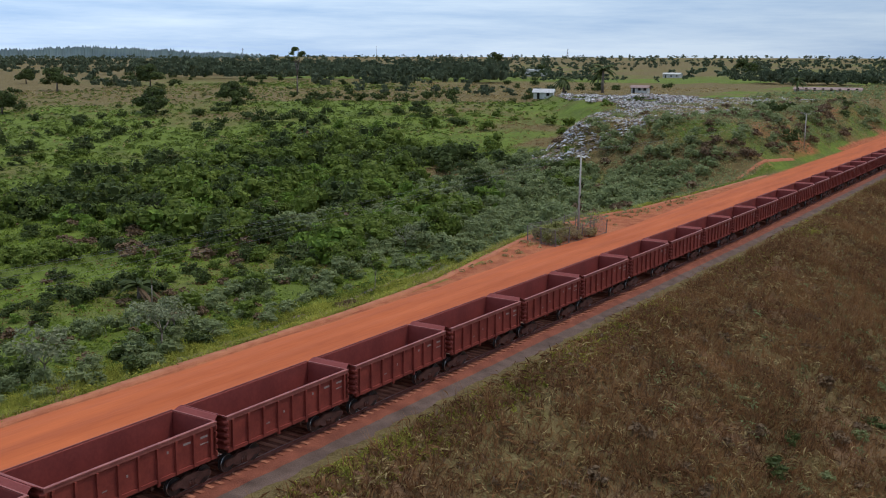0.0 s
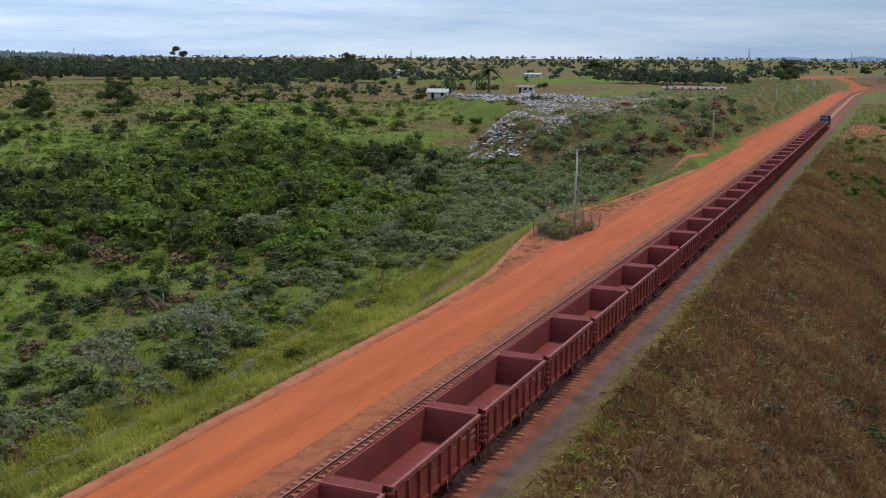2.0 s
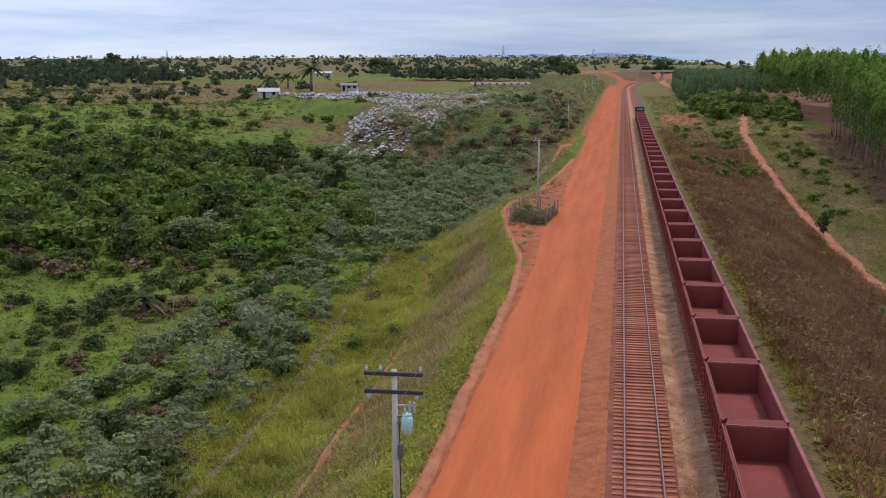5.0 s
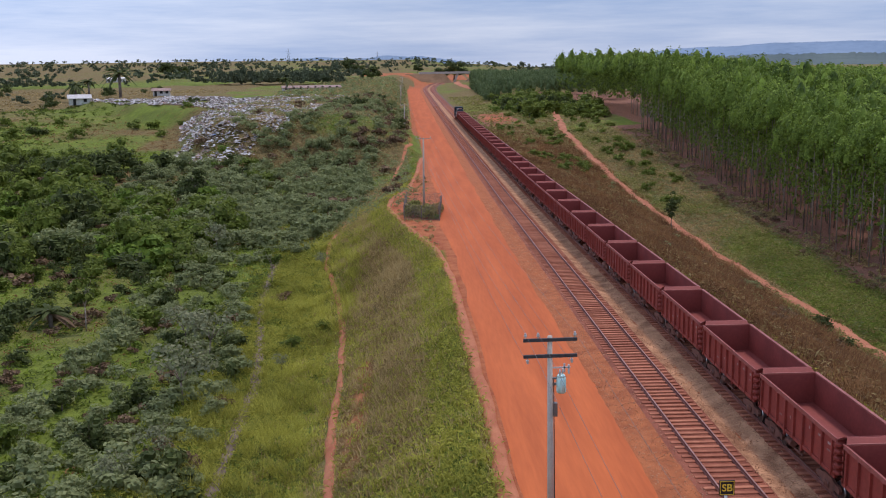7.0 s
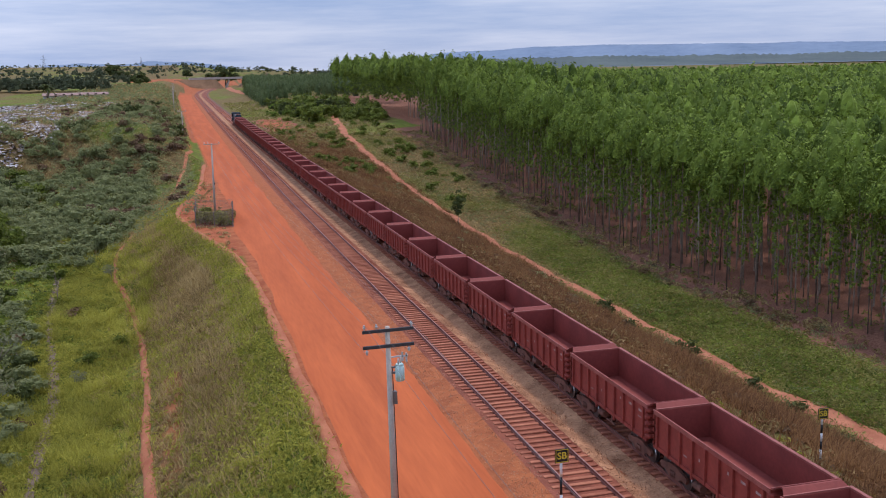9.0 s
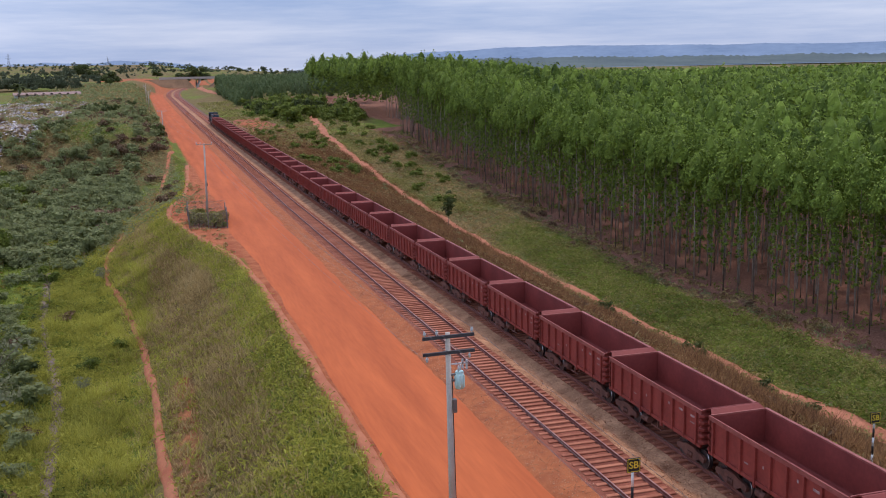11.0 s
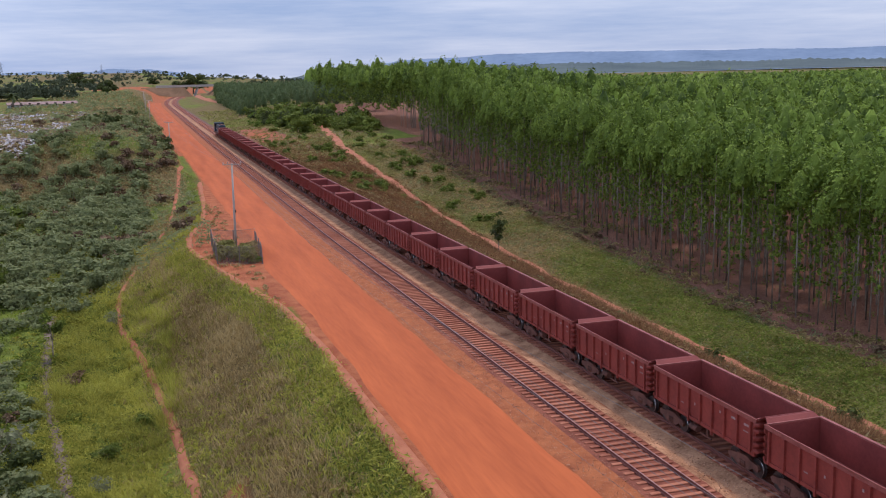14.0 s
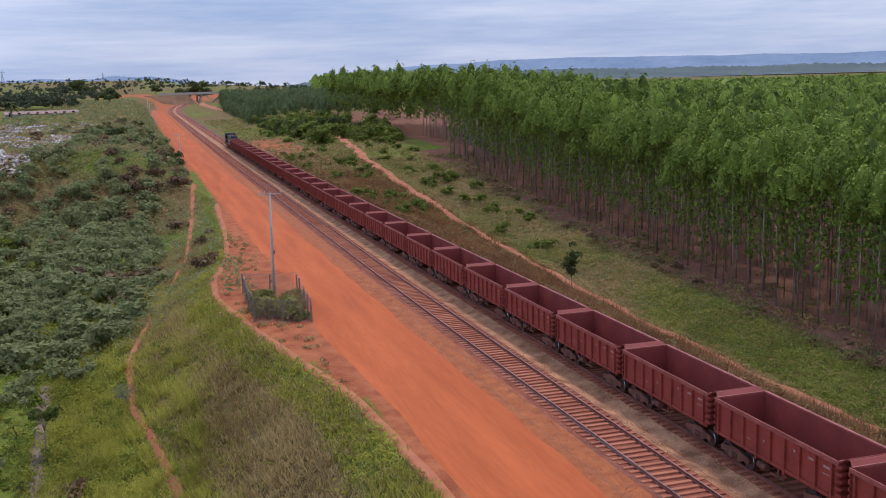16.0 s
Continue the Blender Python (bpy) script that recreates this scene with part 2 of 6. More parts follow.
LEAF_YOUNG = material("young_plantation_leaves", (0.085, 0.12, 0.045), (0.17, 0.215, 0.085), 0.5, 8.0, 0.6, bump=0.9, spread=0.4, leaf=0.3, per="island", vary=0.4)
GRASS_FRESH = material("fresh_green_blades", (0.105, 0.13, 0.024), (0.30, 0.345, 0.07), 0.15, 6.0, 0.75, bump=0, spread=0.3, leaf=0.4, per="island", vary=0.8)
# far groves: leaf green greyed and lifted, distance haze mixed into the colour
LEAF_FAR = material("haze_dulled_foliage", (0.062, 0.078, 0.045), (0.15, 0.17, 0.095), 0.1, 2.0, 0.7, bump=0.6, spread=0.3, leaf=0.3, per="island", vary=0.5)
GRASS_VERGE = material("verge_grass", (0.145, 0.14, 0.042), (0.41, 0.375, 0.125), 0.15, 6.0, 0.75, bump=0, spread=0.3, leaf=0.4, per="island", vary=0.8)


# ---- plan of the ground ----
def rail_x(y):
    return 20.0 * np.clip((np.asarray(y, float) - 620.0) / 280.0, 0, 2.2) ** 2


def rail_z(y):
    return np.interp(y, [-300, 110, 250, 400, 900, 1500, 7000], [0, 0, 0.9, 2.3, 8.0, 12.0, 40.0])


def shoulder_left(y):
    return np.interp(y, [-300, 56, 73, 82, 94, 107, 116, 128, 150, 180, 400, 900], [-10.3, -10.4, -11.2, -12.8, -15.0, -16.8, -16.4, -14.0, -12.4, -11.0, -12.0, -13.0])


def height(x, y):
    """Height of the ground at (x, y); the rails of the empty track lie at x = 0, z = 0."""
    x, y = np.asarray(x, float), np.asarray(y, float)
    u = x - rail_x(y)
    road = rail_z(y) - 0.45
    yl = y + 0.25 * np.clip(-x - 40, 0, 600)
    field = np.interp(yl, [-300, 60, 100, 140, 190, 240, 300, 500, 1000, 2000, 4000, 7000],
                      [-7.2, -7.2, -6.8, -4.8, -0.6, 2.4, 6.4, 10.5, 16, 30, 62, 100])
    edge = np.interp(y, [185, 200, 240, 265, 300, 330], [-54, -60, -70, -88, -118, -130])
    w = np.clip((x - edge) / 11 + 0.5, 0, 1) * np.clip((y - 172) / 26, 0, 1) * np.clip((480 - y) / 120, 0, 1)
    w = w * w * (3 - 2 * w)
    field = field + w * np.clip(7.6 + 0.012 * (y - 200) + 0.5 * np.sin(x * 0.16) * np.sin(y * 0.13) - field, 0, 20)
    low = np.interp(y, [-300, 80, 110, 134, 180, 233, 277, 320, 500, 1000, 2000, 4000, 7000],
                    [-11, -11, -10.4, -8.8, -5.8, -1.2, 1.6, 2.0, 4.0, 10, 22, 44, 70])
    low = low - np.clip((u - 62) / 110, 0, 1) * np.clip(low + 11, 0, 12 + 16 * np.clip((u - 150) / 200, 0, 1)) * 0.8 * np.maximum(np.clip((520 - y) / 80, 0, 1), np.clip((u - 150) / 100, 0, 1))
    wob = 0.25 * np.sin(x * 0.31 + 1.3 * np.sin(y * 0.13)) * np.sin(y * 0.27 + 0.7) + 0.12 * np.sin(x * 0.9 + y * 0.5) * np.sin(y * 0.83)
    xl = shoulder_left(y)
    a = np.clip((xl - u) / 10.5, 0, 1)
    b = np.interp(u - 9.3, [0, 2.7, 4.8, 6.7, 11.5, 13.7, 20, 25], [0, 0.04, 0.13, 0.24, 0.45, 0.62, 0.92, 1.0])
    off = np.clip(np.maximum(xl - u, u - 9.3) / 4, 0, 1)
    return np.where(u < 0, road + a * (field - road), road + b * (low - road)) + wob * off


# ---- mesh helpers ----
def mesh_of(name, verts, faces, mat=None, smooth=False):
    """A mesh from arrays: faces all with the same number of corners."""
    me = bpy.data.meshes.new(name)
    verts, faces = np.asarray(verts, np.float32), np.asarray(faces, np.int32)
    k = faces.shape[1]
    me.vertices.add(len(verts))
    me.vertices.foreach_set("co", verts.ravel())
    me.loops.add(faces.size)
    me.loops.foreach_set("vertex_index", faces.ravel())
    me.polygons.add(len(faces))
    me.polygons.foreach_set("loop_start", np.arange(len(faces), dtype=np.int32) * k)
    me.polygons.foreach_set("use_smooth", np.full(len(faces), smooth))
    me.update(calc_edges=True)
    if mat:
        me.materials.append(mat)
    return me


def part(name, bm, mat, parent=None, label=""):
    """Links a bmesh or mesh as one object, under its thing."""
    if isinstance(bm, bpy.types.Mesh):
        me = bm
    else:
        me = bpy.data.meshes.new(name)
        bm.to_mesh(me)
        bm.free()
    if mat and not me.materials:
        me.materials.append(mat)
    ob = new(name, me)
    ob.parent = parent
    return tagged(ob, label)


def thing(name, m, label, category, group="", kind=""):
    ob = new(name)
    ob.matrix_world = m
    return tagged(ob, label, category, group, kind)


def box(bm, x0, x1, y0, y1, z0, z1, m=None):
    """Adds a box to bm."""
    vs = [bm.verts.new((x, y, z)) for z in (z0, z1) for x, y in ((x0, y0), (x1, y0), (x1, y1), (x0, y1))]
    for f in ((3, 2, 1, 0), (4, 5, 6, 7), (0, 1, 5, 4), (1, 2, 6, 5), (2, 3, 7, 6), (3, 0, 4, 7)):
        bm.faces.new([vs[i] for i in f])
    if m is not None:
        bmesh.ops.transform(bm, matrix=m, verts=vs)
    return vs


def boxes(*dims):
    bm = bmesh.new()
    for d in dims:
        box(bm, *d)
    return bm


def rod(bm, a, b, r0, r1=None, sides=8, caps=True):
    """A round bar from a to b, tapering from r0 to r1."""
    a, b = Vector(a), Vector(b)
    r1 = r0 if r1 is None else r1
    d = (b - a).normalized()
    u = d.orthogonal().normalized()
    w = d.cross(u)
    rings = [[bm.verts.new(p + r * (math.cos(t) * u + math.sin(t) * w)) for t in (2 * math.pi * i / sides for i in range(sides))] for p, r in ((a, r0), (b, r1))]
    for i in range(sides):
        j = (i + 1) % sides
        f = bm.faces.new((rings[0][i], rings[0][j], rings[1][j], rings[1][i]))
        f.smooth = True
    if caps:
        bm.faces.new(rings[0][::-1])
        bm.faces.new(rings[1])
    return bm


def vnoise(x, y, scale, seed=0):
    """Smooth value noise, 0 to 1, on arrays."""
    x, y = np.asarray(x, float) / scale + 1000.0, np.asarray(y, float) / scale + 1000.0
    i, j = np.floor(x).astype(np.int64), np.floor(y).astype(np.int64)
    f, g = x - i, y - j
    f, g = f * f * (3 - 2 * f), g * g * (3 - 2 * g)

    def h(a, b):
        v = np.sin(a * 127.1 + b * 311.7 + seed * 74.7) * 43758.5453
        return v - np.floor(v)
    return (h(i, j) * (1 - f) + h(i + 1, j) * f) * (1 - g) + (h(i, j + 1) * (1 - f) + h(i + 1, j + 1) * f) * g


# ---- ground ----
FARM_TRACK = [(43, 350), (37, 312), (31, 258), (29.8, 216), (29.6, 182), (29.3, 152), (30.6, 130), (32.2, 106), (33.4, 86), (33.2, 68), (33, 54), (33.4, 45), (34.2, 36), (34.5, 0)]
EDGE_PATH = [(-10.6, 180), (-12.0, 150), (-13.6, 128), (-16.0, 116), (-16.4, 107), (-14.6, 94), (-12.4, 82), (-10.8, 73), (-10.0, 58), (-9.9, 40), (-9.7, 20), (-9.6, -30)]
FOOT_PATH = [(-12.3, 207), (-17.3, 141), (-22.9, 111), (-24.2, 105), (-24.0, 95), (-22.8, 87), (-21.4, 78), (-20.2, 65), (-19.4, 50), (-19.2, 35), (-18.6, 25), (-18.2, 5), (-18, -20)]
TRAIL = [(-31, 105), (-30.4, 90), (-29.8, 79), (-27.6, 62), (-26.6, 53), (-26.3, 44), (-26.1, 35), (-25.9, 28), (-25.5, 0)]


def off_paths(x, y, extra=0.0):
    """1 away from the worn ways, 0 on them."""
    ok = np.ones(np.shape(x))
    for line, half in ((FARM_TRACK, 1.0), (EDGE_PATH, 0.42), (FOOT_PATH, 0.36), (TRAIL, 0.3)):
        p = np.array(line[::-1], float)
        c = np.interp(y, p[:, 1], p[:, 0])
        ok = np.where((np.abs(x - c) < half + extra) & (y < p[-1, 1]), 0.0, ok)
    return ok


def spaced(lo, hi, step, out, grow=1.16):
    core = list(np.arange(lo, hi + 0.01, step))
    s, a = step, []
    v = hi
    while v < out:
        s *= grow
        v += s
        a.append(v)
    s, b = step, []
    v = lo
    while v > -out:
        s *= grow
        v -= s
        b.append(v)
    return np.array(b[::-1] + core + a)


def cover_of(x, y):
    """Shares of dry grass, red soil and leaf litter at a place."""
    u = x - rail_x(y)
    xl = shoulder_left(y)
    n1, n2 = vnoise(x, y, 14, 1), vnoise(x, y, 45, 2)
    dry = np.clip(0.08 + 0.7 * (n2 - 0.5) + 0.5 * (n1 - 0.5) + 0.0022 * np.clip(y - 150, 0, 250), 0, 1)
    slope = (u < xl) & (u > xl - 11)
    dry = np.where(slope, np.clip(0.38 + 1.1 * (n1 - 0.5) + 0.2 * np.sin((xl - u) / 10 * math.pi), 0, 1), dry)
    dry = np.where((u < xl) & (u > xl - 2.2), dry * 0.3, dry)
    dry = np.where((u > 7) & (u < 30), np.clip(1.25 - 0.9 * np.clip(vnoise(x, y, 6, 8) - 0.62, 0, 1) * 2, 0, 1.25), dry)
    dry = np.where((u >= 30) & (u < 50), np.clip(0.55 + 1.2 * (n1 - 0.5) + 0.2 * (y > 130), 0, 1), dry)
    lush = (u >= 35) & (u < 45) & (y < 125)
    dry = np.where(lush, np.clip(0.1 + 0.5 * (n1 - 0.5) + 0.01 * np.clip(y - 95, 0, 30), 0, 1), dry)
    dry = np.where((u < -14) & (y > 160) & (u > -75), np.clip(0.55 + n1 - 0.5, 0, 1), dry)
    soil = np.where((u > xl + 0.3) & (u < 7.3), 1.0, 0.0)
    pit = (u > 10) & (u < 24) & (y > 278) & (y < 350)
    soil = np.where(pit, np.clip(0.62 - np.abs((u - 17) / 9) ** 3 + 0.5 * (n1 - 0.5), 0, 1), soil)
    soil = np.where((u < xl) & (u > xl - 11) & (y > 190) & (y < 330), np.clip(n1 * 1.1 - 0.15, 0, 1), soil)
    soil = np.where((u < -16.5) & (u > -20) & (y < 48) & (y > 15), np.clip((n1 - 0.45) * 3, 0, 0.8), soil)
    far = np.hypot(x, y) > 330
    fields = vnoise(x, y * 0.6, 130, 31)
    dry = np.where(far & (u < 20), np.clip(0.72 + 0.9 * (fields - 0.4) + 0.5 * (vnoise(x, y, 37, 32) - 0.5), 0.05, 1), dry)
    dry = np.where((y > 235) & (u > -90) & (u < 60), np.clip(0.55 + 1.0 * (n1 - 0.5), 0, 1), dry)
    dry = np.where(u > 60, 0.6, dry)

    bright = (np.abs(y - 620 - 0.25 * x) < 45) & (x < -120) & (x > -380)
    dry = np.where(bright, 0.0, dry)
    ramp = (np.abs(y - 905) < 60) & (np.abs(x - 20) > 12) & (np.abs(x - 20) < 70)
    soil = np.where(ramp & (x < 20), np.clip(vnoise(x, y, 12, 33) * 1.6, 0, 1), soil)
    litter = np.where((u > 46.5 + 3 * n1 + 10 * (y > 270)) & (u < 420) & (y > 20) & (y < 560), 1.0, 0.0)
    slope_r = (u > 8.4) & (u < 30) & (y < 290)
    litter = np.where(slope_r, np.clip(0.34 + 0.5 * (vnoise(x, y, 5, 35) - 0.5), 0, 0.6), litter)
    litter = np.where((u > 44.5) & (u < 56) & (y > 20) & (y < 270), np.clip((u - 44.5) / 3.0, 0, 1), litter)
    litter = np.where(pit, np.clip(1.15 - np.abs((u - 17) / 7) ** 4, 0, 1), litter)
    return dry, soil, litter


gx, gy = spaced(-135, 75, 1.55, 7000), spaced(-45, 330, 1.55, 7000)
X, Y = np.meshgrid(gx, gy)
Z = height(X, Y)
nx, ny = len(gx), len(gy)
idx = np.arange(nx * ny).reshape(ny, nx)
quads = np.stack([idx[:-1, :-1], idx[:-1, 1:], idx[1:, 1:], idx[1:, :-1]], -1).reshape(-1, 4)
me = mesh_of("ground", np.stack([X, Y, Z], -1).reshape(-1, 3), quads, GROUND, True)
layer = me.color_attributes.new("cover", "FLOAT_COLOR", "POINT")
d, s, f = cover_of(X.ravel(), Y.ravel())
layer.data.foreach_set("color", np.stack([d, s, f, np.ones_like(d)], -1).astype(np.float32).ravel())
ground = tagged(new("ground", me), "green and dry-brown savanna ground with embankments beside the railway", "ground", kind="structure")


def strip(name, mat, label, category, line, half, lift=0.05, step=1.5, ragged=0.3, kind="structure", across=6, seed=3):
    """A worn way laid on the ground along a line of (x, y), of the given half width."""
    line = np.array(line, float)
    seg = np.r_[0, np.cumsum(np.hypot(*np.diff(line, axis=0).T))]
    t = np.arange(0, seg[-1], step)
    c = np.stack([np.interp(t, seg, line[:, 0]), np.interp(t, seg, line[:, 1])], -1)
    for _ in range(4):
        c[1:-1] = (c[:-2] + 2 * c[1:-1] + c[2:]) / 4
    g = np.gradient(c, axis=0)
    g /= np.linalg.norm(g, axis=1)[:, None]
    nrm = np.stack([-g[:, 1], g[:, 0]], -1)
    k = np.linspace(-1, 1, across + 1)
    wob_l = 1 + ragged * (vnoise(t, t * 0, 3.0, seed) - 0.5) * 2
    wob_r = 1 + ragged * (vnoise(t, t * 0 + 50, 3.0, seed) - 0.5) * 2
    w = np.where(k[None] < 0, wob_l[:, None], wob_r[:, None]) * half * k[None]
    P = c[:, None] + nrm[:, None] * w[..., None]
    z = height(P[..., 0], P[..., 1]) + lift * (1 - 1.6 * np.abs(k[None]) ** 6)
    V = np.concatenate([P, z[..., None]], -1).reshape(-1, 3)
    i = np.arange(len(t) * (across + 1)).reshape(len(t), across + 1)
    q = np.stack([i[:-1, :-1], i[:-1, 1:], i[1:, 1:], i[1:, :-1]], -1).reshape(-1, 4)
    return tagged(new(name, mesh_of(name, V, q[:, ::-1], mat, True)), label, category, kind=kind)


# haul road beside the tracks: one sheet with ruts and a crumbled edge
ry = np.concatenate([np.arange(-60, 330, 1.0), np.arange(330, 705, 5.0)])
rk = np.linspace(0, 1, 25)
RX0 = np.interp(ry, [-60, 70, 92, 100, 118, 135, 300, 700], [-9.3, -9.3, -10.2, -9.4, -9.2, -9.6, -10.6, -11.5]) + 0.5 * (vnoise(ry, ry * 0, 5, 4) - 0.5)
RX1 = -2.7 + 0.7 * (vnoise(ry, ry * 0, 4, 9) - 0.5)
PX = RX0[:, None] + rk[None] * (RX1 - RX0)[:, None] + rail_x(ry)[:, None]
PY = np.repeat(ry[:, None], 25, 1)
rut = 0.035 * np.cos(rk * 2 * math.pi * 3.5)[None] + 0.04 * (vnoise(PX, PY * 0.12, 0.8, 5) - 0.5)
PZ = rail_z(PY) - 0.36 + 0.10 * np.sin(rk * math.pi)[None] + rut - 0.16 * (np.abs(rk * 2 - 1) ** 8)[None]
i = np.arange(len(ry) * 25).reshape(len(ry), 25)
q = np.stack([i[:-1, :-1], i[:-1, 1:], i[1:, 1:], i[1:, :-1]], -1).reshape(-1, 4)
road = tagged(new("road", mesh_of("road", np.stack([PX, PY, PZ], -1).reshape(-1, 3), q, ROAD, True)), "wide orange graded dirt road beside the railway", "dirt road", kind="structure")

# ballast bed of both tracks: shoulders, cribs and the ditch between the tracks
TRACK_B = 4.6
by = np.concatenate([np.arange(-60, 200, 0.5), np.arange(200, 900, 4.0)])
prof = np.array([(-3.9, -0.56), (-3.3, -0.30), (-2.5, -0.26), (-1.7, -0.22), (-0.5, -0.24), (0.5, -0.24), (1.5, -0.22), (2.0, -0.34), (2.35, -0.44), (2.7, -0.34),
                 (3.2, -0.22), (3.9, -0.22), (5.3, -0.22), (6.0, -0.20), (6.6, -0.34), (7.6, -0.46), (8.6, -0.62)])
BX = prof[None, :, 0] + rail_x(by)[:, None] + 0 * by[:, None]
BY = np.repeat(by[:, None], len(prof), 1)
BZ = prof[None, :, 1] + rail_z(BY) + 0.05 * (vnoise(BX, BY, 0.7, 6) - 0.5) + 0.04 * (vnoise(BX, BY, 0.3, 7) - 0.5)
i = np.arange(BX.size).reshape(BX.shape)
q = np.stack([i[:-1, :-1], i[:-1, 1:], i[1:, 1:], i[1:, :-1]], -1)
me = mesh_of("ballast_bed", np.stack([BX, BY, BZ], -1).reshape(-1, 3), q.reshape(-1, 4), BALLAST_RED, True)
me.materials.append(BALLAST)
me.materials.append(BALLAST_GREY)
me.materials.append(BALLAST_DARK)
col = np.tile(np.arange(len(prof) - 1), len(by) - 1)
me.polygons.foreach_set("material_index", np.select([(col >= 6) & (col <= 9), col >= 14, (col >= 3) & (col <= 5) | (col >= 10) & (col <= 13)], [1, 2, 3], 0).astype(np.int32))
tagged(new("ballast_bed", me), "red-dusted crushed stone ballast under two tracks", "ballast", kind="structure")


def rail_line(name, x):
    """One running rail: foot, web and head, following the line of the track."""
    pf = np.array([(-0.07, -0.17), (-0.07, -0.155), (-0.012, -0.13), (-0.012, -0.045), (-0.036, -0.03), (-0.036, -0.004), (-0.026, 0.0), (0.026, 0.0),
                   (0.036, -0.004), (0.036, -0.03), (0.012, -0.045), (0.012, -0.13), (0.07, -0.155), (0.07, -0.17)])
    yy = np.concatenate([np.arange(-60, 300, 10.0), np.arange(300, 900, 12.0)])
    V = np.stack([pf[None, :, 0] + x + rail_x(yy)[:, None], yy[:, None] + 0 * pf[None, :, 0], pf[None, :, 1] + rail_z(yy)[:, None]], -1)
    n = len(pf)
    i = np.arange(len(yy) * n).reshape(len(yy), n)
    q = np.stack([i[:-1, :-1], i[1:, :-1], i[1:, 1:], i[:-1, 1:]], -1)
    me = mesh_of(name, V.reshape(-1, 3), q.reshape(-1, 4)[:, ::-1], RAIL_SIDE)
    me.materials.append(RAIL_TOP)
    c = np.tile(np.arange(n - 1), len(yy) - 1)
    me.polygons.foreach_set("material_index", np.where((c >= 5) & (c <= 7), 1, 0).astype(np.int32))
    return me


tracks = []
for x, lab in ((0.0, "empty railway track on dusty sleepers"), (TRACK_B, "railway track under the ore train")):
    t = thing("railway_track", pose(0, 0, 0), lab, "railway track", "pair of tracks", "structure")
    for r in (-0.84, 0.84):
        part("rail", rail_line("rail", x + r), None, t, "rusty rail with a worn bright head")
    tracks.append((x, t))


# ---- ore train ----
PITCH, LEN, HW = 9.55, 8.86, 1.36
Z0, Z1 = 1.22, 2.82


def wagon_body():
    """Open tub with thick walls and a floor."""
    bm = bmesh.new()
    h, e, w = LEN / 2, 0.0, 0.07
    box(bm, -HW, -HW + w, -h, h, Z0, Z1)
    box(bm, HW - w, HW, -h, h, Z0, Z1)
    box(bm, -HW + w, HW - w, -h, -h + w, Z0 + 0.1, Z1)
    box(bm, -HW + w, HW - w, h - w, h, Z0 + 0.1, Z1)
    return bm


def flap(s, h):
    """A flared plate with a folded lip that leans outwards over the end of the wagon."""
    bm = bmesh.new()
    prof = [(0.0, Z1 + 0.04), (0.25, Z1 + 0.20), (0.32, Z1 + 0.21), (0.33, Z1 + 0.16), (0.26, Z1 + 0.15), (0.03, Z1 + 0.0)]
    rings = [[bm.verts.new((k * (HW - 0.06 - 0.45 * min(o, 0.27)), s * (h + o), z)) for o, z in prof] for k in (-1, 1)]
    bm.faces.new(rings[0]), bm.faces.new(rings[1][::-1])
    for i in range(len(prof)):
        bm.faces.new((rings[0][i], rings[1][i], rings[1][i - 1], rings[0][i - 1]))
    bmesh.ops.recalc_face_normals(bm, faces=bm.faces)
    return bm


def rib(s, h, z):
    """A pressed horizontal rib across the wagon's end, folded round both corners."""
    bm = bmesh.new()
    prof = [(0.0, z - 0.11), (0.13, z - 0.045), (0.13, z + 0.045), (0.0, z + 0.11)]
    rings = []
    for k, (x, f) in enumerate(((-HW - 0.10, 0.0), (-HW - 0.10, 0.55), (-HW + 0.05, 1.0), (HW - 0.05, 1.0), (HW + 0.10, 0.55), (HW + 0.10, 0.0))):
        rings.append([bm.verts.new((x, s * (h - 0.16 + (0.17 + o) * max(f, 0.02) if f < 1 else h + 0.01 + o), zz)) for o, zz in prof])
    for a, b in zip(rings[:-1], rings[1:]):
        for i in range(4):
            bm.faces.new((a[i], b[i], b[i - 1], a[i - 1]))
    bm.faces.new(rings[0]), bm.faces.new(rings[-1][::-1])
    bmesh.ops.recalc_face_normals(bm, faces=bm.faces)
    return bm


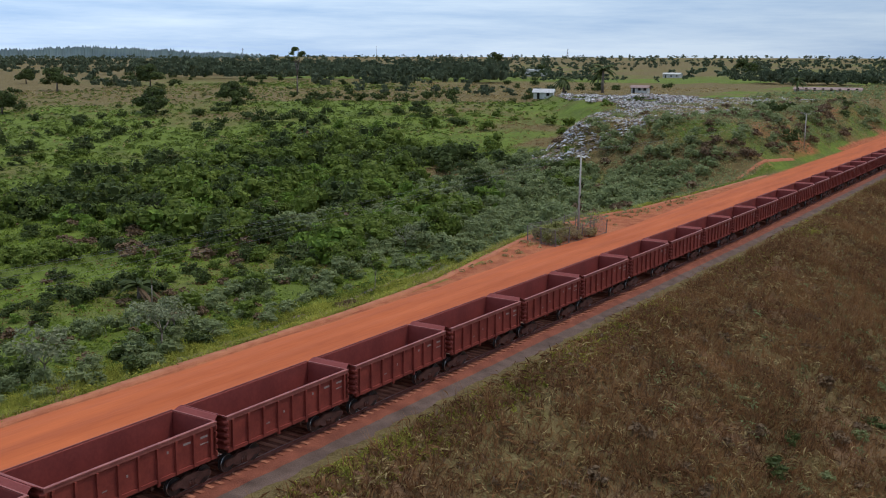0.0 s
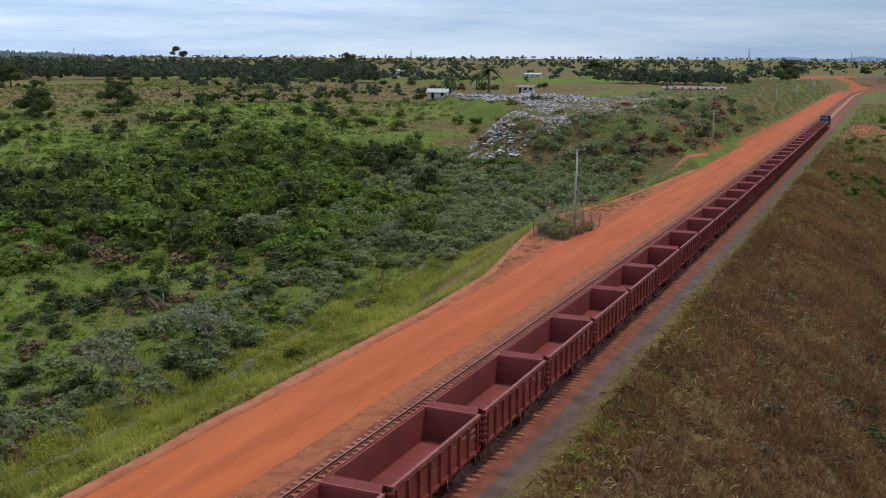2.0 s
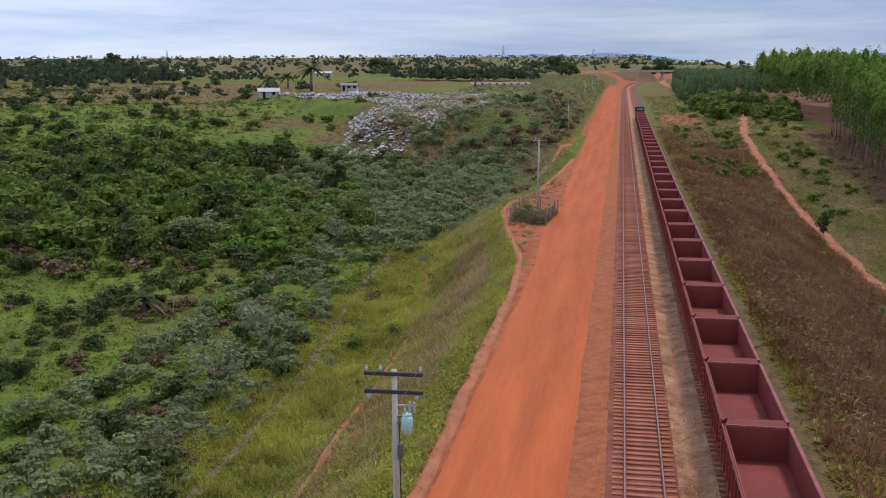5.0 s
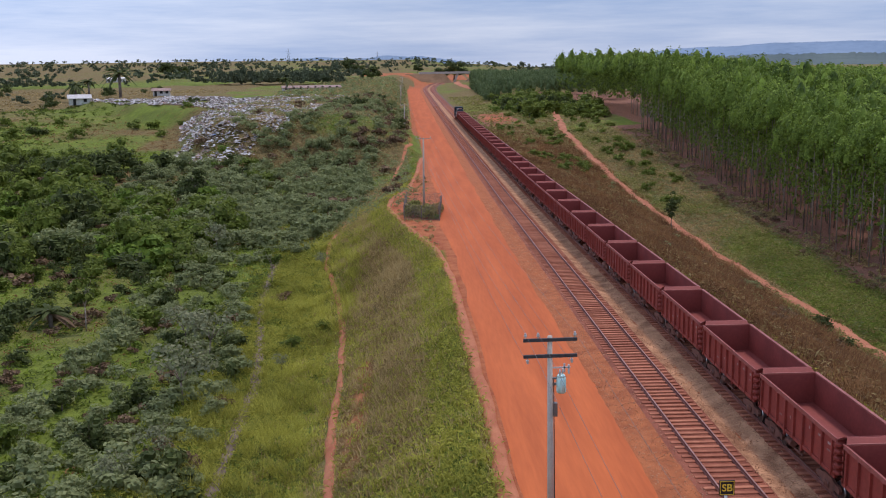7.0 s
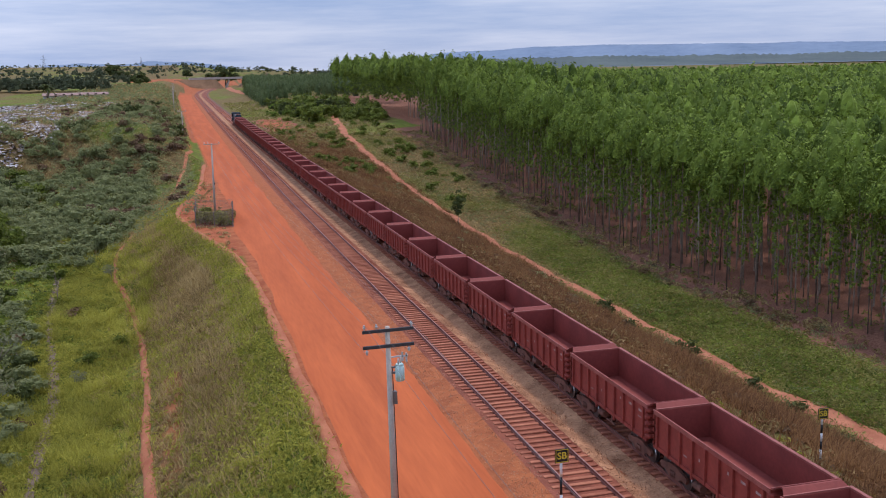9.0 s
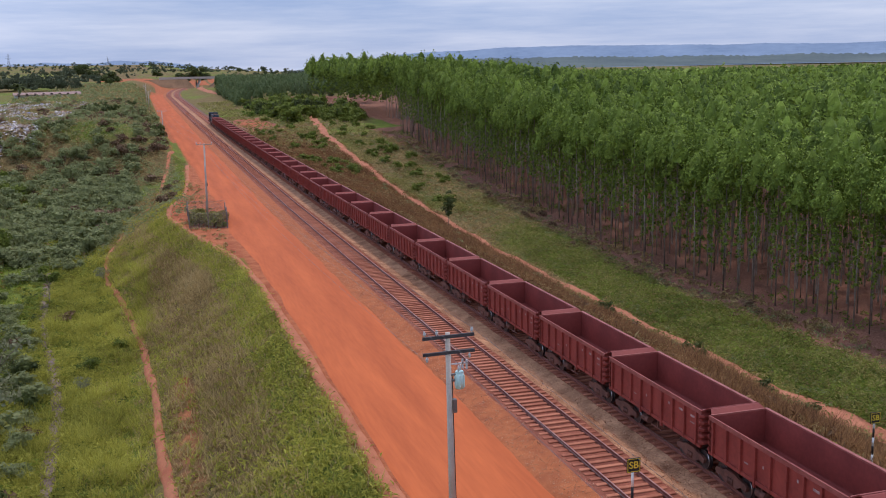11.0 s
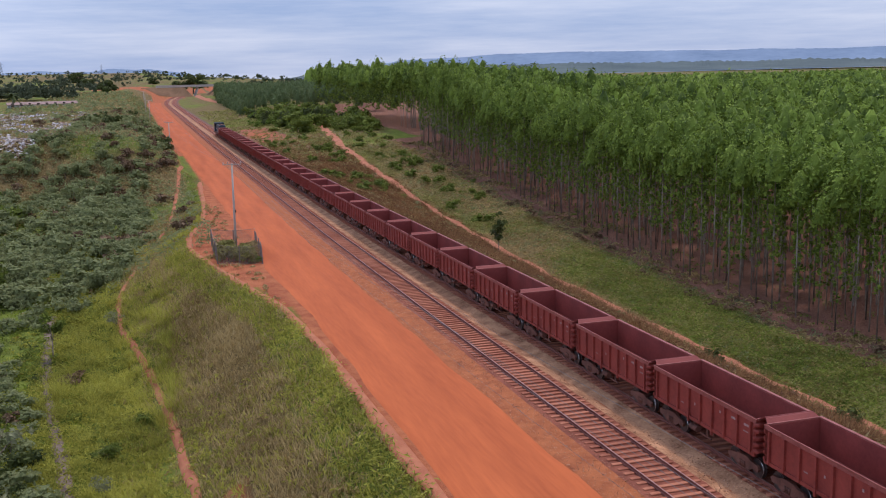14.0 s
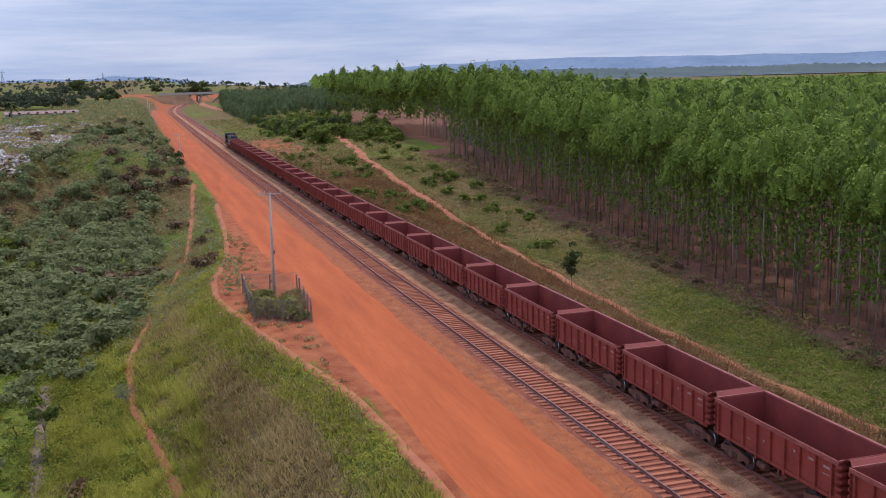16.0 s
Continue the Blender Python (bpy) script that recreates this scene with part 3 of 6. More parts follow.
def make_wagon():
    w = thing("ore_wagon", pose(0, 0, 0), "empty open-top oxide-red steel ore wagon coupled in a train", "ore wagon", "wagons of the ore train")
    h = LEN / 2
    part("body", wagon_body(), WAGON, w)
    part("floor", boxes((-HW + 0.07, HW - 0.07, -h + 0.07, h - 0.07, Z0 + 0.02, Z0 + 0.12)), WAGON_IN, w, "ore-dusted steel floor")
    for s in (-1, 1):
        part("liner", boxes((s * (HW - 0.078) - 0.006, s * (HW - 0.078) + 0.006, -h + 0.09, h - 0.09, Z0 + 0.13, Z1 - 0.02)), WAGON_IN, w)
        bm = boxes((s * HW - 0.03 - 0.05, s * HW - 0.03 + 0.05 + 0.06 * s, -h - 0.03, h + 0.03, Z1 - 0.02, Z1 + 0.06))
        box(bm, s * (HW + 0.035) - 0.03, s * (HW + 0.035) + 0.03, -h - 0.02, h + 0.02, Z1 - 0.16, Z1 - 0.02)
        bmesh.ops.bevel(bm, geom=bm.edges[:], offset=0.012, segments=1, affect="EDGES")
        part("top_rim", bm, WAGON_RIM, w, "worn top rail")
        part("side_sill", boxes((s * (HW + 0.02) - 0.05, s * (HW + 0.02) + 0.05, -h, h, Z0 - 0.06, Z0 + 0.10)), WAGON, w)
        for k in range(9):
            y = -h + 0.34 + k * (2 * h - 0.68) / 8
            bm = boxes((s * (HW + 0.055) - 0.055, s * (HW + 0.055) + 0.055, y - 0.06, y + 0.06, Z0 - (0.20 if k in (3, 5) else 0.03), Z1 - 0.16))
            part("side_stake", bm, WAGON, w)
        for k, (y, z, dy, dz) in enumerate(((-3.72, 2.35, 0.42, 0.10), (-2.72, 2.35, 0.42, 0.10), (-3.72, 2.05, 0.5, 0.05), (-1.62, 2.3, 0.10, 0.12), (0.55, 2.0, 0.09, 0.12), (1.7, 1.75, 0.26, 0.06))):
            part("marking", boxes((s * (HW + 0.004) - 0.004, s * (HW + 0.004) + 0.004, y * -s - dy / 2, y * -s + dy / 2, z - dz / 2, z + dz / 2)), MARK, w, "faded white stencil bar")
    for s in (-1, 1):
        bm = boxes((-HW + 0.05, HW - 0.05, s * h - 0.05, s * h + 0.05, Z1 - 0.02, Z1 + 0.055))
        part("end_rim", bm, WAGON_RIM, w)
        part("end_flap", flap(s, h), WAGON_IN, w, "flared lip over the coupling")
        part("end_liner", boxes((-HW + 0.09, HW - 0.09, s * (h - 0.076) - 0.005, s * (h - 0.076) + 0.005, Z0 + 0.13, Z1 - 0.02)), WAGON_IN, w)
        for k in range(5):
            z = Z0 + 0.16 + k * 0.30
            part("end_rib", rib(s, h, z), WAGON, w)
        bm = boxes((-0.13, 0.13, s * (h + 0.05) - 0.33, s * (h + 0.05) + 0.33, 0.74, 0.98))
        box(bm, -0.09, 0.09, s * (h + 0.34) - 0.12, s * (h + 0.34) + 0.12, 0.72, 1.0)
        part("coupler", bm, STEEL_DARK, w, "knuckle coupler")
    bm = boxes((-0.18, 0.18, -h + 0.1, h - 0.1, 0.78, Z0 + 0.02), (-1.2, 1.2, -0.9, -0.8, 0.82, Z0), (-1.2, 1.2, 0.8, 0.9, 0.82, Z0))
    part("underframe", bm, STEEL_DARK, w)
    bm = rod(bmesh.new(), (-1.15, 0.55, 0.72), (-1.15, 1.15, 0.72), 0.17, sides=10)
    part("brake_reservoir", bm, STEEL_DARK, w)
    part("brake_lever", boxes((-1.26, -1.20, -0.75, 0.2, 0.62, 0.70), (-1.26, -1.2, -0.45, -0.35, 0.62, 1.2)), STEEL_DARK, w)
    for s in (-1, 1):
        b = part("bogie", boxes((-0.95, 0.95, s * 3.15 - 0.16, s * 3.15 + 0.16, 0.42, 0.74)), STEEL_DARK, w)
        for q in (-1, 1):
            bm = bmesh.new()
            prof = [(-1.18, 0.52), (-1.05, 0.64), (-0.6, 0.68), (-0.35, 0.78), (0.35, 0.78), (0.6, 0.68), (1.05, 0.64), (1.18, 0.52), (1.1, 0.34), (0.72, 0.38), (0.42, 0.2), (-0.42, 0.2), (-0.72, 0.38), (-1.1, 0.34)]
            fa = [bm.verts.new((q * 1.0, s * 3.15 + y, z)) for y, z in prof]
            fb = [bm.verts.new((q * 1.13, s * 3.15 + y, z)) for y, z in prof]
            bm.faces.new(fa), bm.faces.new(fb[::-1])
            for k in range(len(prof)):
                bm.faces.new((fa[k], fb[k], fb[k - 1], fa[k - 1]))
            bmesh.ops.recalc_face_normals(bm, faces=bm.faces)
            part("side_frame", bm, STEEL_DARK, b)
            bm = bmesh.new()
            for o in (-0.15, 0, 0.15):
                rod(bm, (q * 1.15, s * 3.15 + o, 0.26), (q * 1.15, s * 3.15 + o, 0.52), 0.055, sides=6)
            part("spring", bm, STEEL_DARK, b)
        for o in (-0.87, 0.87):
            ws = part("axle", rod(bmesh.new(), (-1.12, s * 3.15 + o, 0.42), (1.12, s * 3.15 + o, 0.42), 0.08, sides=8), STEEL_DARK, b)
            for q in (-1, 1):
                bm = bmesh.new()
                rod(bm, (q * 0.80, s * 3.15 + o, 0.42), (q * 0.93, s * 3.15 + o, 0.42), 0.42, sides=20)
                rod(bm, (q * 0.76, s * 3.15 + o, 0.42), (q * 0.80, s * 3.15 + o, 0.42), 0.455, 0.45, sides=20)
                part("wheel", bm, WHEEL, b)
                bm = bmesh.new()
                rod(bm, (q * 0.93, s * 3.15 + o, 0.42), (q * 0.945, s * 3.15 + o, 0.42), 0.425, 0.415, sides=20, caps=False)
                part("tread", bm, TYRE, b, "polished wheel rim")
    return w


MARK = material("faded_white_stencil", (0.2, 0.115, 0.1), (0.38, 0.27, 0.245), 4.0, 30.0, 0.8, bump=0.0)
FIRST_END = 0.35
wagon = make_wagon()
N_WAGONS = 34
for k in range(N_WAGONS):
    y = FIRST_END - 2 * PITCH + k * PITCH + LEN / 2
    m = pose(TRACK_B, y, float(rail_z(y)))
    if k == 0:
        wagon.matrix_world = m
    else:
        copy_thing(wagon, m)
LOCO_Y = FIRST_END - 2 * PITCH + N_WAGONS * PITCH + 9.2

LOCO_PAINT = material("dark_blue_grey_paint", (0.02, 0.032, 0.045), (0.05, 0.07, 0.09), 1.0, 9.0, 0.45, 0.1, 0.05)
GLASS = material("dark_cab_glass", (0.01, 0.012, 0.014), (0.03, 0.035, 0.04), 2.0, 9.0, 0.1, 0.0, 0.0)


def make_loco(m):
    o = thing("locomotive", m, "dark blue-grey diesel locomotive heading the ore train", "locomotive")
    part("frame", boxes((-1.45, 1.45, -8.8, 8.8, 0.95, 1.35)), STEEL_DARK, o)
    bm = boxes((-0.95, 0.95, -7.6, 3.2, 1.35, 3.5))
    bmesh.ops.bevel(bm, geom=bm.edges[:], offset=0.14, segments=2, affect="EDGES")
    part("long_hood", bm, LOCO_PAINT, o)
    bm = boxes((-1.45, 1.45, 3.2, 6.0, 1.35, 4.0))
    bmesh.ops.bevel(bm, geom=bm.edges[:], offset=0.12, segments=2, affect="EDGES")
    cab = part("cab", bm, LOCO_PAINT, o)
    for s in (-1, 1):
        part("side_window", boxes((s * 1.46 - 0.01, s * 1.46 + 0.01, 3.7, 5.4, 2.75, 3.5)), GLASS, cab)
        part("rear_window", boxes((s * 1.18 - 0.18, s * 1.18 + 0.18, 3.18, 3.2, 2.8, 3.5)), GLASS, cab)
        part("walkway_rail", rod(rod(bmesh.new(), (s * 1.4, -8.5, 2.35), (s * 1.4, 3.1, 2.35), 0.02, sides=6), (s * 1.4, -8.5, 1.35), (s * 1.4, -8.5, 2.35), 0.02, sides=6), WHITE, o)
    bm = boxes((-0.9, 0.9, 6.0, 8.4, 1.35, 2.7))
    bmesh.ops.bevel(bm, geom=bm.edges[:], offset=0.12, segments=2, affect="EDGES")
    part("short_hood", bm, LOCO_PAINT, o)
    for y in (-6.0, -4.2, -1.0):
        part("radiator_fan", rod(bmesh.new(), (0, y, 3.5), (0, y, 3.68), 0.62, 0.58, sides=16), STEEL_DARK, o)
    part("end_handrail", boxes((-1.35, 1.35, -8.75, -8.70, 2.25, 2.31), (-1.35, -1.29, -8.75, -8.7, 1.35, 2.3), (1.29, 1.35, -8.75, -8.7, 1.35, 2.3)), WHITE, o)
    part("fuel_tank", boxes((-1.35, 1.35, -2.2, 2.2, 0.3, 0.95)), STEEL_DARK, o)
    for y in (-5.6, 5.6):
        b = part("bogie", boxes((-1.1, 1.1, y - 2.2, y + 2.2, 0.45, 0.85)), STEEL_DARK, o)
        for d in (-1.7, 0, 1.7):
            for s in (-1, 1):
                part("wheel", rod(bmesh.new(), (s * 0.78, y + d, 0.5), (s * 0.92, y + d, 0.5), 0.5, sides=16), WHEEL, b)
    return o


make_loco(pose(TRACK_B, LOCO_Y, float(rail_z(LOCO_Y))))


# ---- poles and wires ----
def make_pole(x, y, top, arms, label, tilt=0.0, base=None):
    z = float(height(x, y)) if base is None else base
    o = thing("utility_pole", pose(x, y, z, 0, tilt), label, "utility pole", "power line along the road")
    H = top - z
    bm = bmesh.new()
    rod(bm, (0, 0, -0.4), (0, 0, H), 0.15, 0.09, sides=12)
    part("shaft", bm, CONCRETE, o)
    for k in range(arms):
        zz = H - 0.12 - 0.62 * k
        if arms > 1:
            arm = part("crossarm", boxes((-1.0, 1.0, -0.16, -0.06, zz - 0.06, zz + 0.06)), TIMBER, o, "dark timber crossarm")
        else:
            arm = part("crossarm", boxes((-1.0, 1.0, -0.15, -0.07, zz - 0.04, zz + 0.04)), CONCRETE, o, "pale concrete crossarm")
        for dx in (-0.92, -0.45, 0.92) if k == 0 else (-0.85, 0.80):
            up = 1 if k == 0 else -1
            bm = bmesh.new()
            rod(bm, (dx, -0.11, zz + up * 0.06), (dx, -0.11, zz + up * 0.14), 0.02, sides=6)
            rod(bm, (dx, -0.11, zz + up * 0.14), (dx, -0.11, zz + up * 0.22), 0.06, 0.05, sides=10)
            rod(bm, (dx, -0.11, zz + up * 0.22), (dx, -0.11, zz + up * 0.28), 0.045, 0.03, sides=10)
            part("insulator", bm, PORCELAIN, arm, "grey pin insulator")
    return o, H


P1 = make_pole(-8.62, 8.0, 7.9, 2, "grey concrete power pole with two crossarms and a transformer", -0.6)
P2 = make_pole(-11.6, 104.0, 9.1, 1, "grey concrete power pole standing inside a wire enclosure", 0.4)
P3 = make_pole(-13.9, 222.0, 9.6, 1, "grey concrete power pole on the road's edge")
P4 = make_pole(-15.2, 372.0, 12.3, 1, "grey concrete power pole on the road's edge")
P5 = make_pole(-15.2, 465.0, 13.3, 1, "grey concrete power pole on the road's edge")
P6 = make_pole(-14.5, 560.0, 14.3, 1, "grey concrete power pole on the road's edge")
P0 = make_pole(-7.4, -92.0, 8.2, 1, "grey concrete power pole on the road's edge")
# transformer and its fittings
o = P1[0]
zt = P1[1] - 1.85
bm = bmesh.new()
rod(bm, (0.42, 0.0, zt - 0.35), (0.42, 0.0, zt + 0.28), 0.165, sides=16)
rod(bm, (0.42, 0.0, zt + 0.28), (0.42, 0.0, zt + 0.34), 0.175, 0.13, sides=16)
tank = part("transformer", bm, TANK, o, "pale green cylindrical transformer tank")
for a in range(6):
    t = radians(a * 60 + 20)
    part("cooling_fin", boxes((0.42 + 0.18 * math.cos(t) - 0.02, 0.42 + 0.18 * math.cos(t) + 0.02, 0.18 * math.sin(t) - 0.02, 0.18 * math.sin(t) + 0.02, zt - 0.28, zt + 0.2)), TANK, tank)
part("bracket", boxes((0.08, 0.3, -0.05, 0.05, zt - 0.05, zt + 0.03), (0.08, 0.3, -0.05, 0.05, zt + 0.18, zt + 0.25)), WIRE, o)
for dx, dy in ((0.36, -0.08), (0.48, 0.06)):
    part("bushing", rod(bmesh.new(), (dx, dy, zt + 0.33), (dx, dy, zt + 0.56), 0.04, 0.025, sides=8), PORCELAIN, tank)
part("fuse_cutout", boxes((0.5, 0.56, -0.1, -0.04, zt + 0.45, zt + 0.8), (0.66, 0.72, -0.1, -0.04, zt + 0.4, zt + 0.75), (0.1, 0.75, -0.1, -0.06, zt + 0.62, zt + 0.67)), PORCELAIN, o, "fuse cutouts on a bracket")
part("meter_box", boxes((0.1, 0.26, -0.12, 0.12, zt - 1.25, zt - 0.75)), WIRE, o)
part("ground_cable", rod(bmesh.new(), (0.16, 0.02, -0.3), (0.14, 0.02, zt + 0.2), 0.018, sides=6), BLACK, o)
bm = boxes((0.10, 0.20, -0.08, 0.08, 4.2, 4.5))
part("junction_box", bm, BLACK, P2[0])


def wire(a, b, sag, label):
    cu = bpy.data.curves.new("power_line", "CURVE")
    cu.dimensions, cu.bevel_depth, cu.bevel_resolution = "3D", 0.007, 0
    s = cu.splines.new("POLY")
    s.points.add(24)
    for k in range(25):
        t = k / 24
        p = Vector(a).lerp(Vector(b), t)
        s.points[k].co = (p.x, p.y, p.z - 4 * sag * t * (1 - t), 1)
    cu.materials.append(WIRE)
    return tagged(new("power_line", cu), label, "power line", "power lines")


def pole_pt(p, dx, dz):
    return p[0].matrix_world @ Vector((dx, -0.11, p[1] + dz))


bpy.context.view_layer.update()
poles = [P0, P1, P2, P3, P4, P5, P6]
for a, b in zip(poles[:-1], poles[1:]):
    for dx in (-0.92, -0.45, 0.92):
        wire(pole_pt(a, dx, 0.16), pole_pt(b, dx, 0.16), 0.9, "thin sagging power line between concrete poles")
for dx in (-0.85, 0.80):
    wire(pole_pt(P1, dx, -1.02), pole_pt(P2, dx * 0.5, -0.1), 0.9, "thin sagging power line between concrete poles")


# ---- lettered boards beside the tracks ----
def make_board(x, y, ztop):
    z = float(height(x, y))
    o = thing("track_sign", pose(x, y, z - 0.02), "small black board lettered SB in yellow on a banded post", "railway sign", "track signs")
    H = ztop - z
    n = 6
    for k in range(n):
        a, b = k * (H - 0.3) / n, (k + 1) * (H - 0.3) / n
        part("post_band", rod(bmesh.new(), (0, 0, a), (0, 0, b), 0.05, sides=10), WHITE if k % 2 else BLACK, o, "white band" if k % 2 else "black band")
    bm = boxes((-0.26, 0.26, -0.09, -0.05, H - 0.42, H + 0.10))
    board = part("board", bm, BLACK, o, "black board with a yellow border")
    f = 0.022
    part("border", boxes((-0.24, 0.24, -0.1, -0.09, H + 0.06, H + 0.08), (-0.24, 0.24, -0.1, -0.09, H - 0.40, H - 0.38),
                         (-0.24, -0.22, -0.1, -0.09, H - 0.38, H + 0.06), (0.22, 0.24, -0.1, -0.09, H - 0.38, H + 0.06)), YELLOW, board)
    cu = bpy.data.curves.new("lettering", "FONT")
    cu.body, cu.size, cu.extrude, cu.align_x, cu.align_y, cu.offset = "SB", 0.36, 0.004, "CENTER", "CENTER", 0.006
    cu.materials.append(YELLOW)
    t = new("lettering", cu)
    t.matrix_world = pose(0, -0.098, H - 0.16, 90, 0, 0)
    t.parent = board
    return o


make_board(-3.4, 3.4, 3.95)
make_board(11.6, 9.2, 1.95)


# ---- plants ----
RNG = np.random.default_rng(7)


def leaf_quads(rng, c, size, up=0.35, aspect=1.0, out=None, wild=0.45):
    """Small bent leaf sprays, one quad each, at the places c, turned towards out where given."""
    n = len(c)
    nrm = rng.normal(size=(n, 3))
    if out is None:
        nrm[:, 2] = np.abs(nrm[:, 2]) + up
    else:
        nrm = wild * nrm + out
        nrm[:, 2] += up * 0.5
    nrm /= np.linalg.norm(nrm, axis=1)[:, None]
    t = np.cross(nrm, rng.normal(size=(n, 3)))
    t /= np.linalg.norm(t, axis=1)[:, None] + 1e-9
    b = np.cross(nrm, t)
    s = (size * rng.uniform(0.55, 1.25, n))[:, None]
    k = rng.uniform(0.25, 0.5, n)[:, None]
    V = np.stack([c - t * s * 0.55, c - b * s * k * aspect + nrm * s * 0.12, c + t * s * 0.55 - nrm * s * 0.15, c + b * s * k * aspect], 1)
    return V.reshape(-1, 3), np.arange(4 * n).reshape(n, 4)


def lobed(rng, lobes, n, jitter=0.22, low=-0.5):
    """Points on and just inside a crown made of many rounded lobes (x, y, z, rx, rz)."""
    L = np.array(lobes)
    w = L[:, 3] ** 2
    k = rng.choice(len(L), n, p=w / w.sum())
    d = rng.normal(size=(n, 3))
    d /= np.linalg.norm(d, axis=1)[:, None]
    d[:, 2] = np.where(d[:, 2] < low, -d[:, 2], d[:, 2])
    r = np.clip(1 - np.abs(rng.normal(0, jitter, n)), 0.2, 1.1)[:, None]
    return L[k, :3] + d * r * np.stack([L[k, 3], L[k, 3], L[k, 4]], -1), d


SIDES = [(0, 1), (0, -1), (1, 1), (1, -1), (2, 1), (2, -1)]


def rounded_box(n):
    """A unit ball of 6 * n * n quads."""
    V, F = [], []
    g = np.linspace(-1, 1, n + 1)
    for ax, sg in SIDES:
        a, b = np.meshgrid(g, g)
        p = np.zeros((n + 1, n + 1, 3))
        p[..., ax], p[..., (ax + 1) % 3], p[..., (ax + 2) % 3] = sg, a * sg, b
        i = np.arange((n + 1) ** 2).reshape(n + 1, n + 1) + len(V) * (n + 1) ** 2
        F.append(np.stack([i[:-1, :-1], i[:-1, 1:], i[1:, 1:], i[1:, :-1]], -1).reshape(-1, 4))
        V.append(p.reshape(-1, 3))
    V = np.concatenate(V)
    return V / np.linalg.norm(V, axis=1)[:, None], np.concatenate(F)


BALLS = {n: rounded_box(n) for n in (1, 2, 3)}


def cores(lobes, n=2, f=0.7):
    """The dense inside of a crown: a rough lump within each lobe."""
    B, Q = BALLS[n]
    L = np.array(lobes, float)
    bump = 1 + 0.12 * np.sin(5 * B[:, 0] + 3 * B[:, 2])[None, :, None] * np.cos(4 * B[:, 1])[None, :, None]
    V = L[:, None, :3] + B[None] * bump * f * L[:, None, [3, 3, 4]]
    F = Q[None] + len(B) * np.arange(len(L))[:, None, None]
    return V.reshape(-1, 3), F.reshape(-1, 4)


def joined(*pairs):
    VV, FF, k = [], [], 0
    for V, F in pairs:
        VV.append(V), FF.append(F + k)
        k += len(V)
    return np.concatenate(VV), np.concatenate(FF)


def crown_lobes(rng, R, H, z0, n, top=0.75):
    """Lobes spread over a crown of radius R and height H that begins at z0."""
    out = []
    for k in range(n):
        a, q = rng.uniform(0, 2 * math.pi), math.sqrt(rng.uniform(0, 1))
        zz = z0 + H * rng.uniform(0.12, top) * (1 - 0.45 * q * q)
        r = R * rng.uniform(0.28, 0.5)
        out.append((R * 0.72 * q * math.cos(a), R * 0.72 * q * math.sin(a), zz, r, r * rng.uniform(0.6, 0.9)))
    return out


def limbs(rng, bm, base, tip_z, R, r0, n, wild=0.4):
    """A trunk that divides into limbs."""
    fork = Vector((rng.normal(0, 0.08), rng.normal(0, 0.08), tip_z * 0.45))
    rod(bm, (0, 0, -0.2), fork, r0, r0 * 0.7, sides=6)
    for k in range(n):
        a = 2 * math.pi * (k + rng.uniform(0, 0.6)) / n
        q = R * rng.uniform(0.35, 0.75)
        mid = fork + Vector((q * 0.45 * math.cos(a), q * 0.45 * math.sin(a), (tip_z - fork.z) * 0.5))
        end = Vector((q * math.cos(a), q * math.sin(a), tip_z * rng.uniform(0.8, 1.0)))
        rod(bm, fork, mid, r0 * 0.5, r0 * 0.32, sides=4)
        rod(bm, mid, end, r0 * 0.32, r0 * 0.12, sides=4)
        side = mid + Vector((rng.normal(0, wild * R), rng.normal(0, wild * R), rng.uniform(0.1, 0.5) * R))
        rod(bm, mid, side, r0 * 0.22, r0 * 0.08, sides=3)
    return bm


SPRAYS = {}


def plant_kind(name, category, label, seed, R, H, z0, n_lobes, n_leaf, size, leafmat, barkmat, r0, group="", low=-0.5, top=0.75, jitter=0.22, dense=0.6):
    """Builds one plant, far below the ground, to be copied: trunk with limbs, crown of leaf sprays."""
    rng = np.random.default_rng(seed)
    o = thing(name, pose(0, 0, 0), label, category, group)
    part("trunk", limbs(rng, bmesh.new(), 0, z0 + H * 0.6, R, r0, 5 if R > 2.5 or z0 > 1 else 3), barkmat, o)
    L = crown_lobes(rng, R, H, z0, n_lobes, top)
    pts, out = lobed(rng, L, n_leaf, jitter * dense, low)
    V, F = leaf_quads(rng, pts, size, 0.35, 1.0, out, 0.35)
    if dense < 1:
        V, F = joined((V, F), cores(L, 1 if R < 2.7 else 2, 0.58))
    crown = mesh_of("crown", V, F, leafmat)
    SPRAYS[crown.name] = n_leaf
    part("crown", crown, leafmat, o)
    return o


class Grove:
    """Plants of one kind: the first call moves the built ones into place, later calls copy them."""

    def __init__(self, kinds):
        self.kinds, self.used = kinds, [False] * len(kinds)

    count, spare = {}, []

    def put(self, k, x, y, scale=1.0, turn=0.0, sink=0.0, squash=1.0):
        k %= len(self.kinds)
        ob = self.kinds[k]
        kind = ob.name.split(".")[0]
        Grove.count[kind] = Grove.count.get(kind, 0) + 1
        if Grove.count[kind] > 285 and self.used[k]:
            Grove.spare.append((ob, Matrix.LocRotScale((x, y, float(height(x, y)) - sink), Euler((0, 0, turn)), (scale, scale, scale * squash))))
            return None
        m = Matrix.LocRotScale((x, y, float(height(x, y)) - sink), Euler((0, 0, turn)), (scale, scale, scale * squash))
        if not self.used[k]:
            ob.matrix_world = m
            self.used[k] = True
            return ob
        c = copy_thing(ob, m)
        c.scale = (scale, scale, scale * squash)
        return c


